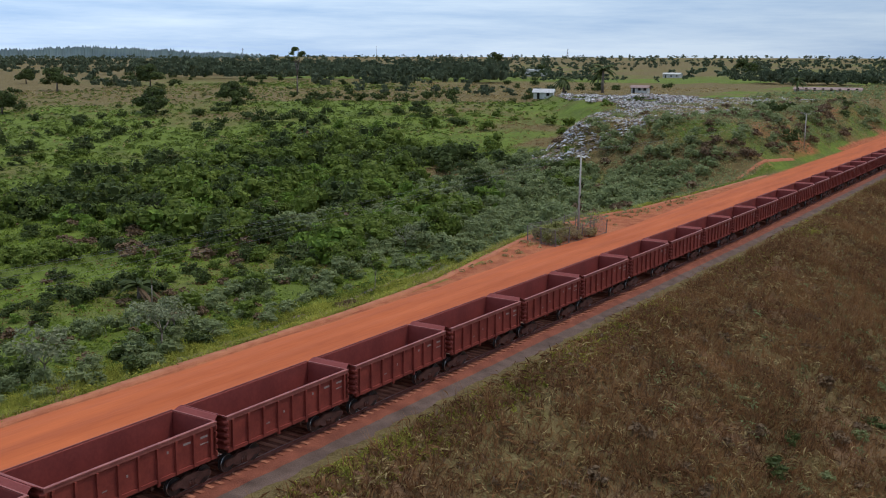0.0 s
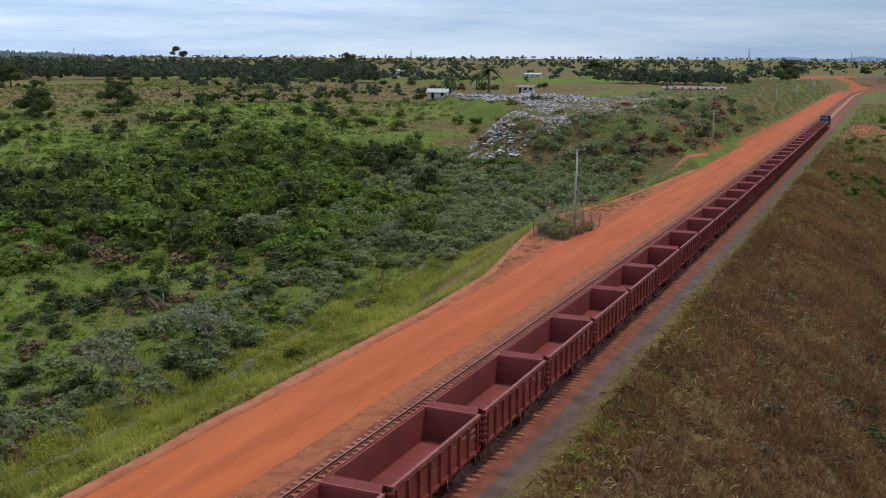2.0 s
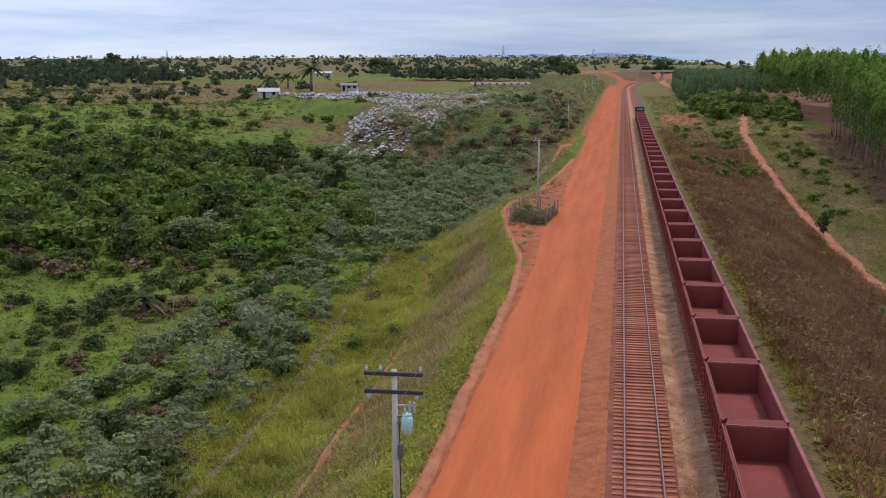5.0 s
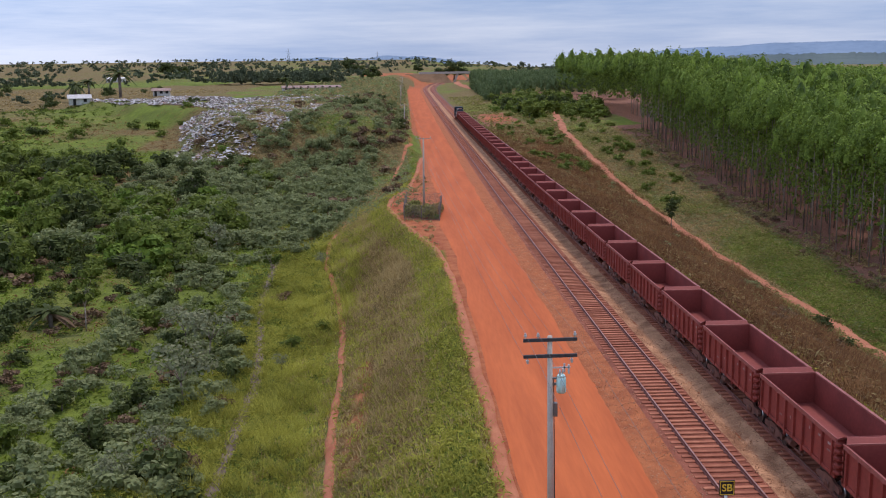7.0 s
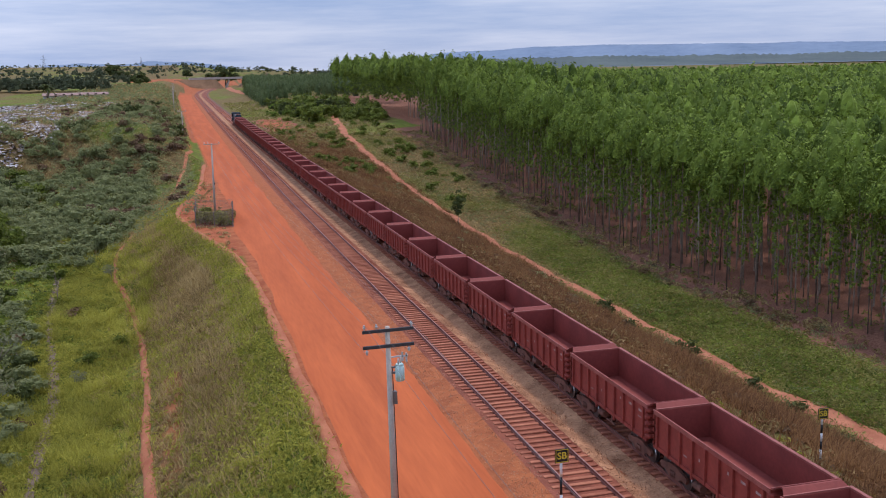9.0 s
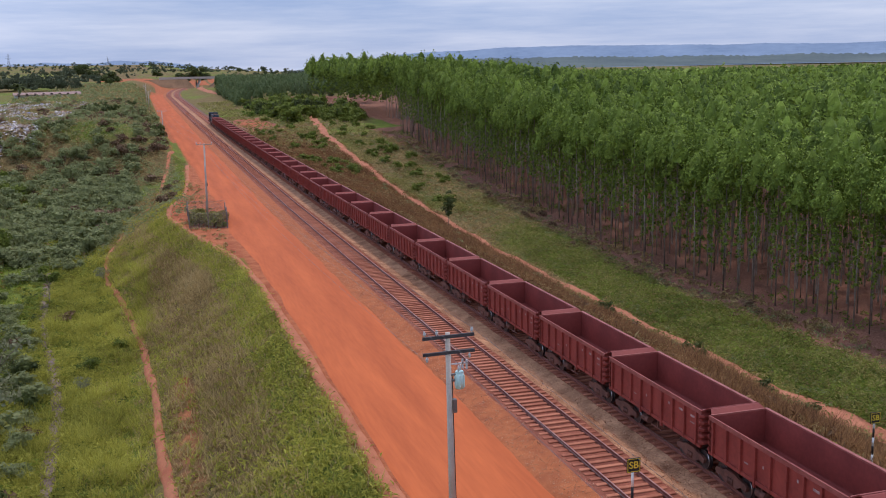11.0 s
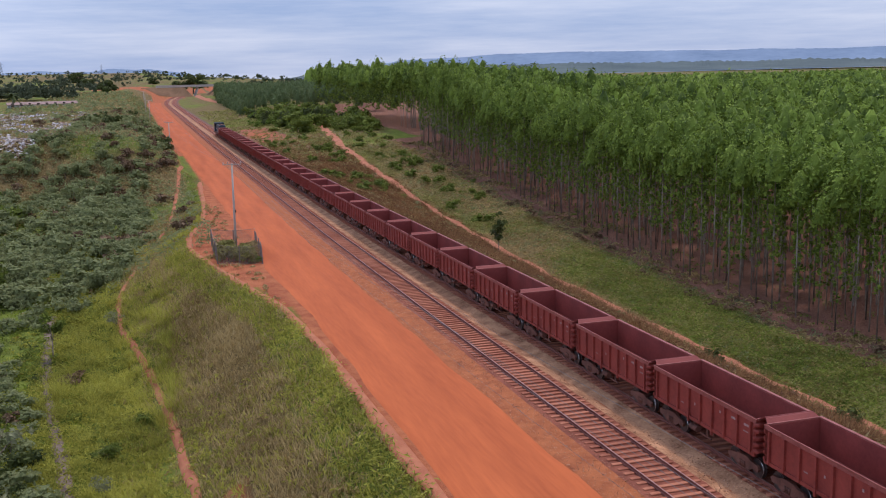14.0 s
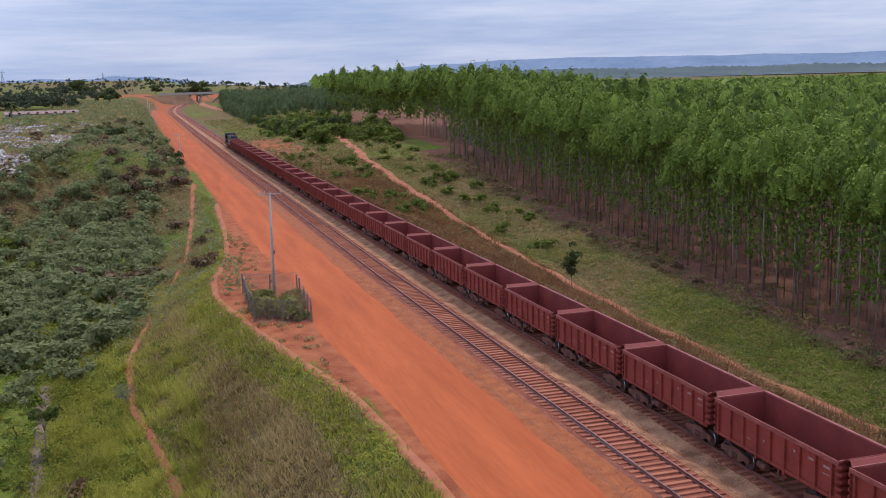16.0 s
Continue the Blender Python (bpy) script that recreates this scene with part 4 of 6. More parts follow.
# eucalyptus plantation: straight bare stems under deep pointed crowns, with looser clumps below
def euc_mesh(rng, H, n_top, n_low, size, base=0.35, R=1.9, fine=1):
    """A tall rounded cone of leaf clumps, R wide at its foot, over clumps that reach down to base times the height."""
    R = R * rng.uniform(0.85, 1.15)
    D = R * rng.uniform(2.1, 2.7)
    turn = rng.uniform(0, 6.28)
    # clumps spread over the cone; sprays gather on their outer sides
    c = 22 if fine > 1 else 11
    ct = 1 - np.sqrt((np.arange(c) + rng.uniform(0.1, 0.9, c)) / c)
    ca = np.arange(c) * 2.4 + turn
    cr = R * np.sqrt(1 - ct ** 1.7) * rng.uniform(0.55, 0.86, c)
    L = np.stack([cr * np.cos(ca), cr * np.sin(ca), H - D * (1 - ct) - 0.35, np.full(c, R * 0.40) * rng.uniform(0.75, 1.2, c), np.full(c, R * 0.46) * rng.uniform(0.75, 1.2, c)], -1)
    k = rng.integers(0, c, n_top)
    d = rng.normal(size=(n_top, 3))
    way = np.stack([np.cos(ca[k]), np.sin(ca[k]), 0.15 + 1.7 * ct[k] ** 1.5], -1)
    d = d / np.linalg.norm(d, axis=1)[:, None] + 0.55 * way
    d /= np.linalg.norm(d, axis=1)[:, None]
    pts = L[k, :3] + d * L[k][:, [3, 3, 4]] * rng.uniform(0.8, 1.1, (n_top, 1))
    sets = [leaf_quads(rng, pts, size, 0.1, 0.85, 0.7 * d + 0.55 * way, 0.28)]
    # the dense inside of the cone
    n, rings = 7, 5
    t = np.linspace(0, 1, rings + 1)
    a = np.linspace(0, 2 * math.pi, n + 1)[:-1]
    rr = 0.58 * R * np.sqrt(1.0 - 0.97 * t ** 1.7)[:, None] * (1 + 0.16 * np.sin(a[None] * 3 + t[:, None] * 9 + turn))
    V = np.stack([rr * np.cos(a + turn), rr * np.sin(a + turn), (H - D - 0.3 + (D - 0.7) * t)[:, None] + 0 * rr], -1).reshape(-1, 3)
    q = np.arange((rings + 1) * n).reshape(rings + 1, n)
    w = np.roll(q, -1, 1)
    sets.append((V, np.stack([q[:-1], w[:-1], w[1:], q[1:]], -1).reshape(-1, 4)))
    k = n_low // 12
    if k:
        t = (np.arange(k) + rng.uniform(0, 1, k)) / k
        z = H * base + (H - D - H * base) * t
        a, q = np.arange(k) * 2.4 + rng.uniform(0, 1, k), R * rng.uniform(0.2, 0.65, k) * (0.5 + 0.5 * t)
        r = R * rng.uniform(0.24, 0.42, k) * (0.65 + 0.45 * t)
        low = np.stack([q * np.cos(a), q * np.sin(a), z, r, r * rng.uniform(0.9, 1.4, k)], -1)
        pts, out = lobed(rng, low, n_low, 0.2, -0.8)
        sets += [leaf_quads(rng, pts, size, 0.1, 0.75, out, 0.5), cores(low, 1, 0.5)]
    return joined(*sets)


def euc_trunk(rng, H):
    bm = bmesh.new()
    lean = Vector((rng.normal(0, 0.15), rng.normal(0, 0.15), H * 0.55))
    rod(bm, (0, 0, -0.3), lean, 0.09, 0.06, sides=7)
    rod(bm, lean, (lean.x * 1.4, lean.y * 1.4, H * 0.93), 0.07, 0.015, sides=5)
    for k in range(9):
        z = H * rng.uniform(0.15, 0.8)
        a = rng.uniform(0, 6.28)
        q = rng.uniform(0.5, 1.2)
        f = z / (H * 0.55)
        rod(bm, (lean.x * min(f, 1.3), lean.y * min(f, 1.3), z), (lean.x + q * math.cos(a), lean.y + q * math.sin(a), z + q * 0.6), 0.025, 0.008, sides=3)
    return bm


kinds = []
for k in range(6):
    rng = np.random.default_rng(40 + k)
    H = 20.0 + 1.5 * (k % 3) - 1.5
    o = thing("eucalyptus_tree", pose(0, 0, 0), "slender plantation eucalyptus with a bare pale stem", "eucalyptus", "eucalyptus plantation edge")
    part("trunk", euc_trunk(rng, H), BARK_PALE, o)
    V, F = euc_mesh(rng, H, 540, 252, 0.40, (0.16, 0.28, 0.22)[k % 3], 2.0, 2)
    part("crown", mesh_of("crown", V, F, LEAF_EUC), LEAF_EUC, o)
    kinds.append(o)
eucs = Grove(kinds)


def forest_edge(y):
    return np.interp(y, [30, 60, 95, 145, 230, 310, 400, 520, 700], [54.5, 53.5, 50.5, 51.0, 52.0, 57.0, 58.0, 58.0, 60.0])


rng = np.random.default_rng(5)
cnt = 0
for row in range(3):
    y = 42.0 + row * 0.7
    while y < 262 and cnt < 290:
        x = float(forest_edge(y)) + row * 3.0 + rng.normal(0, 0.25)
        eucs.put(int(rng.integers(6)), x, y, rng.uniform(0.78, 1.1), rng.uniform(0, 6.28))
        cnt += 1
        y += rng.uniform(2.4, 3.7)


def stand(rows):
    """Many crowns joined: rows of (x, y, height, sprays of the top, sprays below, spray size, how low the crown reaches, radius)."""
    VV, FF, nv = [], [], 0
    for x, y, H, c, per, size, base, R in rows:
        V, F = euc_mesh(rng, H, c, per, size, base, R)
        V += np.array([x, y, float(height(x, y))])
        VV.append(V), FF.append(F + nv)
        nv += len(V)
    return np.concatenate(VV), np.concatenate(FF)


rows = []
for row in range(0, 80):
    for y in np.arange(30 + (row % 2) * 1.4, 452, 3.9 if row < 9 else (4.2 if row < 30 else 5.2)):
        e = float(forest_edge(y))
        x = e + (row * 3.3 if row < 9 else 30 + (row - 9) * 4.2) + rng.normal(0, 0.4)
        if row < 3 and y < 262 or x > 270 or y + 1.4 * (x - 50) < 40 or (row > 8 and y < 45 + 0.35 * (x - 70)):
            continue
        y2 = y + rng.normal(0, 0.4)
        H = 20.2 + 1.8 * (float(vnoise(x, y, 9, 41)) - 0.5) + rng.normal(0, 1.3)
        if row < 6 and y < 300:
            rows.append((x, y2, H, 180, 48, 0.5, 0.35, 2.0))
        elif row < 3:
            rows.append((x, y2, H, 100, 48, 0.66, 0.28, 2.0))
        elif row < 22:
            rows.append((x, y2, H, 120 if row < 12 else 84, 24 if row < 14 else 0, 0.56 if row < 12 else 0.66, 0.3, 2.0 if row < 9 else 2.2))
        else:
            rows.append((x, y2, H, 36, 0, 0.95, 0.74, 2.6))
V, F = stand(rows)
tagged(new("eucalyptus_stand", mesh_of("eucalyptus_stand", V, F, LEAF_EUC)), "dense stand of plantation eucalyptus crowns", "plantation", kind="stuff")
rows = []
for step, r0, r1, R in ((8.5, 262, 620, 4.6), (22.0, 600, 1900, 11.0)):
    for x in np.arange(120, r1 * 0.9, step):
        for y in np.arange(90, r1, step):
            r, az = math.hypot(x, y), math.degrees(math.atan2(x, y))
            if not r0 < r < r1 or az < (9 if r > 760 else 20) or az > 52 or (x < 262 and y < 455):
                continue
            rows.append((x + rng.normal(0, step * 0.25), y + rng.normal(0, step * 0.25), 20.0 + rng.normal(0, 1.6), 14, 0, R * 0.5, 0.7, R))
V, F = stand(rows)
tagged(new("far_plantation", mesh_of("far_plantation", V, F, LEAF_EUC)), "farther canopy of the eucalyptus plantation", "plantation", kind="stuff")
rows = []
for k in range(1300):
    x, y = rng.uniform(0, 1) ** 1.5 * 80, rng.uniform(448, 870)
    x += 25 + (y - 455) * 0.03 + float(rail_x(y))
    rows.append((x, y, rng.uniform(8, 12) - 3.5 * (x - float(rail_x(y)) < 32), 28, 0, 0.9, 0.1, 1.9))
V, F = stand(rows)
tagged(new("young_plantation", mesh_of("young_plantation", V, F, LEAF_YOUNG)), "younger and lower grey-green plantation beyond the tall trees", "plantation", kind="stuff")
VV, FF, nv = [], [], 0
for row in range(3, 13):
    for y in np.arange(40 + (row % 2), 330, 2.9):
        x = float(forest_edge(y)) + row * 3.0 + rng.normal(0, 0.4)
        z = float(height(x, y))
        a = np.linspace(0, 2 * math.pi, 6)[:-1]
        lx, ly = rng.normal(0, 0.3, 2)
        lo = np.stack([x + 0.11 * np.cos(a), y + 0.11 * np.sin(a), np.full(5, z - 0.2)], -1)
        hi = np.stack([x + lx + 0.06 * np.cos(a), y + ly + 0.06 * np.sin(a), np.full(5, z + 13.0)], -1)
        VV.append(np.concatenate([lo, hi]))
        FF.append(np.array([(k, (k + 1) % 5, 5 + (k + 1) % 5, 5 + k) for k in range(5)]) + nv)
        nv += 10
tagged(new("eucalyptus_stems", mesh_of("eucalyptus_stems", np.concatenate(VV), np.concatenate(FF), BARK_PALE, True)), "rows of bare eucalyptus stems inside the plantation", "plantation", kind="stuff")

def on_heap(x, y):
    edge = np.interp(y, [185, 200, 240, 265, 300, 330], [-54, -60, -70, -88, -118, -130])
    tongue = (np.abs(x + 52 + 0.08 * (y - 200)) < 11 + 0.10 * (y - 180)) & (y > 180) & (y < 240)
    top = (x > edge + 4 + 5 * vnoise(x, y, 9, 52)) & (x < -30 - 6 * vnoise(x, y, 11, 53)) & (y > 236) & (y < 336)
    fringe = (x > -70) & (x < -36) & (y > 212) & (y < 240) & (vnoise(x, y, 8, 54) > 0.45)
    return ((tongue & (vnoise(x, y, 6, 50) + 0.5 * vnoise(x, y, 2, 55) > 0.72)) | (top & (vnoise(x, y, 10, 51) + 0.5 * vnoise(x, y, 2.5, 56) > 0.68)) | fringe).astype(float)



# shrubs and trees of the field
shrubs_dark = Grove([plant_kind("bush", "bush", "dense dark green bush in the grass", 60 + k, 2.0 + 0.3 * k, 3.0 + 0.4 * k, 0.2, 12, 460, 0.40, LEAF_DARK, BARK, 0.09, "bushes of the field") for k in range(3)])
shrubs_mid = Grove([plant_kind("bush", "bush", "leafy mid-green bush in the grass", 70 + k, 2.2 + 0.3 * k, 3.0 + 0.3 * k, 0.2, 13, 460, 0.40, LEAF_MID, BARK, 0.09, "bushes of the field") for k in range(3)])
shrubs_bright = Grove([plant_kind("bush", "bush", "bright yellow-green leafy bush", 80 + k, 1.7, 2.2, 0.1, 10, 360, 0.40, LEAF_BRIGHT, BARK, 0.06, "bushes of the field") for k in range(2)])
shrubs_grey = Grove([plant_kind("shrub", "shrub", "grey-green castor-like shrub on the bank", 90 + k, 1.9, 2.4, 0.2, 10, 360, 0.32, LEAF_GREY, BARK, 0.05, "shrubs of the bank") for k in range(3)])
shrubs_dry = Grove([plant_kind("shrub", "shrub", "dry brown twiggy shrub", 97 + k, 1.5, 1.6, 0.1, 7, 230, 0.34, LEAF_DRY, BARK, 0.05, "dry shrubs", dense=0.8) for k in range(2)])
rng = np.random.default_rng(11)
TAKEN = []


def scatter(grove, n, x0, x1, y0, y1, s0, s1, cell=None, thr=0.0, gap=1.6, seed=0):
    done, tries = 0, 0
    while done < n and tries < n * 40:
        tries += 1
        x, y = rng.uniform(x0, x1), rng.uniform(y0, y1)
        if cell and float(vnoise(x, y, cell, seed)) < thr or off_paths(x, y, 1.2) < 0.5 or (y > 176 and on_heap(np.array([x]), np.array([y]))[0] > 0.5) or (y > 195 and -120 < x < -34 and y < 340 and rng.uniform() < 0.75):
            continue
        s = rng.uniform(s0, s1)
        if any((x - a) ** 2 + (y - b) ** 2 < (gap * (s + c)) ** 2 for a, b, c in TAKEN):
            continue
        TAKEN.append((x, y, s))
        grove.put(int(rng.integers(9)), x, y, s, rng.uniform(0, 6.28), 0.1, rng.uniform(0.8, 1.1))
        done += 1


def placed(grove, rows):
    for x, y, s in rows:
        TAKEN.append((x, y, s))
        grove.put(int(rng.integers(9)), x, y, s, rng.uniform(0, 6.28), 0.1, rng.uniform(0.85, 1.1))


placed(shrubs_dark, [(-74, 88.6, 1.0), (-68.8, 91.9, 1.1), (-55.2, 71.7, 0.55), (-39.7, 79.5, 0.7), (-49.9, 49.4, 0.8), (-40.2, 45.9, 0.8), (-88, 167, 1.4), (-67.9, 150, 1.3),
                     (-184, 145, 1.6), (-156, 148, 1.5), (-170, 144, 1.0), (-127, 146, 1.5), (-106, 230, 1.2), (-123, 128, 1.3), (-35.5, 37.6, 0.7)])
placed(shrubs_mid, [(-97.8, 188, 1.7), (-73.3, 155, 1.8), (-66.5, 122, 1.7), (-59.6, 125.6, 1.5), (-87, 140, 1.7), (-54, 118, 1.4), (-86, 153, 1.5), (-41.3, 37.3, 0.8), (-24.6, 61.4, 0.45), (-22.1, 68, 0.4)])
scatter(shrubs_dark, 75, -122, -40, 96, 182, 0.7, 1.5, 22, 0.30, 0.85, 1)
scatter(shrubs_mid, 80, -116, -38, 92, 176, 0.6, 1.4, 22, 0.34, 0.85, 2)
scatter(shrubs_bright, 44, -135, -44, 100, 215, 0.7, 1.3, 25, 0.42, 0.9, 3)
scatter(shrubs_dark, 26, -150, -32, 30, 92, 0.3, 0.7, 20, 0.5, 2.0, 4)
scatter(shrubs_mid, 34, -150, -32, 30, 100, 0.3, 0.7, 20, 0.4, 2.0, 5)
scatter(shrubs_bright, 10, -60, -33, 28, 80, 0.35, 0.6, None, 0, 2.0, 5)
scatter(shrubs_grey, 175, -64, -21, 112, 186, 0.7, 1.3, 12, 0.12, 0.72, 6)
scatter(shrubs_grey, 60, -44, -27.5, 28, 120, 0.45, 0.9, 12, 0.30, 1.0, 7)
scatter(shrubs_dark, 46, -260, -75, 180, 330, 0.5, 1.3, 40, 0.5, 1.6, 8)
scatter(shrubs_mid, 30, -130, -70, 176, 260, 0.5, 1.1, 30, 0.4, 1.3, 8)
scatter(shrubs_dry, 60, -40, -13, 150, 330, 0.6, 1.4, 16, 0.25, 0.9, 9)
scatter(shrubs_dark, 10, -44, -13, 165, 340, 0.6, 1.1, 16, 0.3, 1.2, 9)
scatter(shrubs_mid, 46, 33, 47, 150, 330, 0.3, 0.75, 16, 0.3, 1.2, 10)
scatter(shrubs_mid, 46, 13, 28, 165, 330, 0.3, 0.75, 16, 0.3, 1.2, 12)
scatter(shrubs_mid, 46, 27, 56, 300, 450, 1.2, 2.3, None, 0, 0.7, 12)
scatter(shrubs_dark, 26, 26, 56, 310, 450, 1.2, 2.2, None, 0, 0.6, 12)
scatter(shrubs_bright, 20, 20, 48, 300, 430, 0.8, 1.5, None, 0, 0.9, 12)
scatter(shrubs_dry, 60, 12, 30, 20, 150, 0.3, 0.7, 10, 0.35, 1.1, 13)
scatter(shrubs_dark, 14, 22, 32, 30, 90, 0.3, 0.6, 10, 0.35, 1.3, 13)
scatter(shrubs_grey, 16, 24, 31, 40, 170, 0.25, 0.6, 10, 0.4, 1.2, 14)
scatter(shrubs_dry, 40, 44, 50, 60, 240, 0.4, 0.8, 10, 0.3, 1.0, 15)


def join_spare():
    """Plants past those that are told apart: one thicket for each kind of leaf."""
    groups = {}
    for ob, m in Grove.spare:
        crown = [o for o in ob.children if o.name.startswith("crown")][0].data
        groups.setdefault(crown.materials[0].name, []).append((crown, m))
    for key, rows in groups.items():
        VV, FF, nv = [], [], 0
        for me, m in rows:
            co = np.empty(len(me.vertices) * 3, np.float32)
            me.vertices.foreach_get("co", co)
            M = np.array(m)
            fc = np.empty(len(me.polygons) * 4, np.int32)
            me.loops.foreach_get("vertex_index", fc)
            co = co.reshape(-1, 3)[fc].reshape(-1, 4, 3)
            n_core = len(co) - SPRAYS[me.name]
            spray = co[: int((len(co) - n_core) * 0.42)]
            mid = spray.mean(1, keepdims=True)
            V = np.concatenate([mid + (spray - mid) * 1.35, co[len(co) - n_core:]]).reshape(-1, 3) @ M[:3, :3].T + M[:3, 3]
            VV.append(V), FF.append(np.arange(len(V)).reshape(-1, 4) + nv)
            nv += len(V)
        tagged(new("thicket", mesh_of("thicket", np.concatenate(VV), np.concatenate(FF), bpy.data.materials[key])), "farther thicket of %s in the savanna" % key.replace("_", " "), "thicket", kind="stuff")


scatter(shrubs_mid, 95, -120, -42, 98, 182, 1.0, 1.9, 24, 0.42, 0.6, 2)
scatter(shrubs_dark, 75, -124, -44, 98, 186, 1.0, 1.9, 24, 0.44, 0.6, 1)
scatter(shrubs_bright, 45, -100, -42, 95, 150, 1.0, 2.0, 16, 0.45, 0.7, 21)
scatter(shrubs_dry, 40, -130, -50, 85, 160, 0.8, 1.6, 16, 0.45, 0.8, 22)
scatter(shrubs_grey, 170, -66, -21, 110, 192, 0.8, 1.4, 14, 0.08, 0.42, 6)
scatter(shrubs_dry, 70, -60, -14, 120, 320, 0.7, 1.5, 14, 0.35, 0.5, 9)
scatter(shrubs_grey, 60, -50, -14, 190, 330, 0.7, 1.3, 14, 0.30, 0.6, 9)
scatter(shrubs_mid, 60, -230, -110, 60, 200, 0.4, 1.0, 24, 0.45, 1.0, 22)
scatter(shrubs_dark, 60, -260, -110, 70, 260, 0.4, 1.1, 24, 0.45, 1.0, 23)
scatter(shrubs_dark, 60, -420, -120, 240, 460, 0.6, 1.5, 40, 0.45, 1.0, 24)
scatter(shrubs_dark, 70, -120, -34, 26, 100, 0.35, 0.85, 16, 0.42, 0.9, 25)
scatter(shrubs_mid, 120, -110, -33, 24, 100, 0.35, 0.9, 16, 0.35, 0.8, 26)
scatter(shrubs_grey, 150, -44, -27.2, 10, 115, 0.4, 0.95, 12, 0.15, 0.5, 27)
scatter(shrubs_dark, 80, -60, -27.4, 10, 90, 0.35, 0.8, 10, 0.30, 0.6, 29)
scatter(shrubs_dry, 40, -50, -27.4, 10, 90, 0.4, 0.9, 10, 0.30, 0.6, 30)
scatter(shrubs_dry, 30, -110, -36, 40, 170, 0.6, 1.2, 14, 0.4, 0.8, 28)
join_spare()

# single trees
trees = Grove([plant_kind("tree", "tree", "broad dark round-crowned tree standing in the field", 110 + k, 3.4, 5.6, 1.6, 16, 1100, 0.6, LEAF_DARK, BARK, 0.22, "trees of the field") for k in range(2)])
for x, y, s in [(-206, 248, 1.6), (-210, 217, 1.7), (-203, 212, 1.1), (-324, 268, 2.0), (-337, 329, 2.0), (-349, 333, 1.4), (-402, 309, 1.5), (-250, 192, 1.5), (-192, 236, 0.8), (-216, 262, 0.9), (-129, 246, 0.9),
                (-290, 640, 1.8), (-620, 1150, 3.6), (-225, 900, 2.6), (-190, 800, 2.0), (-34, 628, 1.9), (-300, 640, 1.2), (-68, 1010, 2.9), (-57, 1000, 1.7), (36, 985, 3.8), (22, 985, 2.6), (0, 1000, 1.7), (-75, 600, 1.3)]:
    trees.put(int(rng.integers(2)), x, y, s, rng.uniform(0, 6.28), 0.2, 0.85)
slender = Grove([plant_kind("tree", "tree", "slender young tree with a thin pale stem", 120 + k, 1.4, 3.0, 2.8, 7, 330, 0.42, LEAF_MID, BARK_PALE, 0.07, "young trees", top=0.9) for k in range(2)])
for x, y, s in [(-45.8, 70.2, 1.15), (-29.9, 89, 0.85), (-98, 168, 1.1), (-96, 166, 1.0), (34, 905, 2.0)]:
    slender.put(int(rng.integers(2)), x, y, s, rng.uniform(0, 6.28))
lone = Grove([plant_kind("tree", "tree", "lone thin sapling with sparse dark leaf clusters", 131, 1.3, 5.6, 1.0, 16, 460, 0.36, LEAF_DARK, BARK, 0.07, top=1.0, jitter=0.1)])
lone.put(0, 28.2, 129.5, 1.0)
narrow = Grove([plant_kind("tree", "tree", "narrow dark tree at the thicket's edge", 133, 1.7, 6.0, 0.6, 12, 800, 0.42, LEAF_DARK, BARK, 0.12, top=0.95)])
narrow.put(0, -49.1, 145.6, 1.0)
silver = Grove([plant_kind("tree", "tree", "small tree with silvery leaves and bare pale branches", 140 + k, 3.0, 2.6, 2.2, 12, 420, 0.36, LEAF_SILVER, BARK_PALE, 0.10, "silvery trees", low=0.1, top=0.95, dense=1.0) for k in range(2)])
for x, y, s in [(-31.2, 46.1, 1.0), (-31.5, 58.5, 1.05), (-34.5, 63, 0.8), (-31.8, 30.6, 0.45), (-24.5, 96, 0.4), (-30.8, 35.4, 0.5), (-40.0, 110, 0.8), (-24.8, 55.0, 0.32)]:
    silver.put(int(rng.integers(2)), x, y, s, rng.uniform(0, 6.28))
tall = Grove([plant_kind("tree", "tree", "tall old tree with a long bare pale trunk", 150, 2.8, 5.5, 11.0, 9, 420, 0.6, LEAF_DARK, BARK_PALE, 0.3, top=0.9)])
tall.put(0, -223, 301, 1.15)
tall.put(0, 62, 830, 1.0)
tall.put(0, 76, 770, 0.9)


def make_palm(x, y, s, trunk_h, dead, label):
    rng = np.random.default_rng(int(abs(x) * 7))
    o = thing("palm_tree", Matrix.LocRotScale((x, y, float(height(x, y)) - 0.1), None, (s, s, s)), label, "palm", "palms")
    part("trunk", rod(bmesh.new(), (0, 0, -0.2), (0, 0, trunk_h), 0.24, 0.2, sides=9), BARK, o)
    for k in range(22):
        a, el = rng.uniform(0, 2 * math.pi), rng.uniform(-0.1, 1.35)
        Lf = rng.uniform(2.2, 3.2)
        bm = bmesh.new()
        prev = None
        for i in range(9):
            t = i / 8
            r, z = Lf * t * math.cos(el * (1 - 0.4 * t)), Lf * (t * math.sin(el) - 0.75 * t * t)
            c = Vector((r * math.cos(a), r * math.sin(a), trunk_h + z))
            w = 0.34 * math.sin(math.pi * min(1, t * 0.85 + 0.12))
            side = Vector((-math.sin(a), math.cos(a), 0)) * w
            drop = Vector((0, 0, -w * 0.5))
            cur = [bm.verts.new(c + side + drop), bm.verts.new(c), bm.verts.new(c - side + drop)]
            if prev and i % 1 == 0:
                bm.faces.new((prev[0], prev[1], cur[1], cur[0]))
                bm.faces.new((prev[1], prev[2], cur[2], cur[1]))
            prev = cur
        part("frond", bm, LEAF_DRY if dead and el < 0.25 else LEAF_DARK, o)
    return o


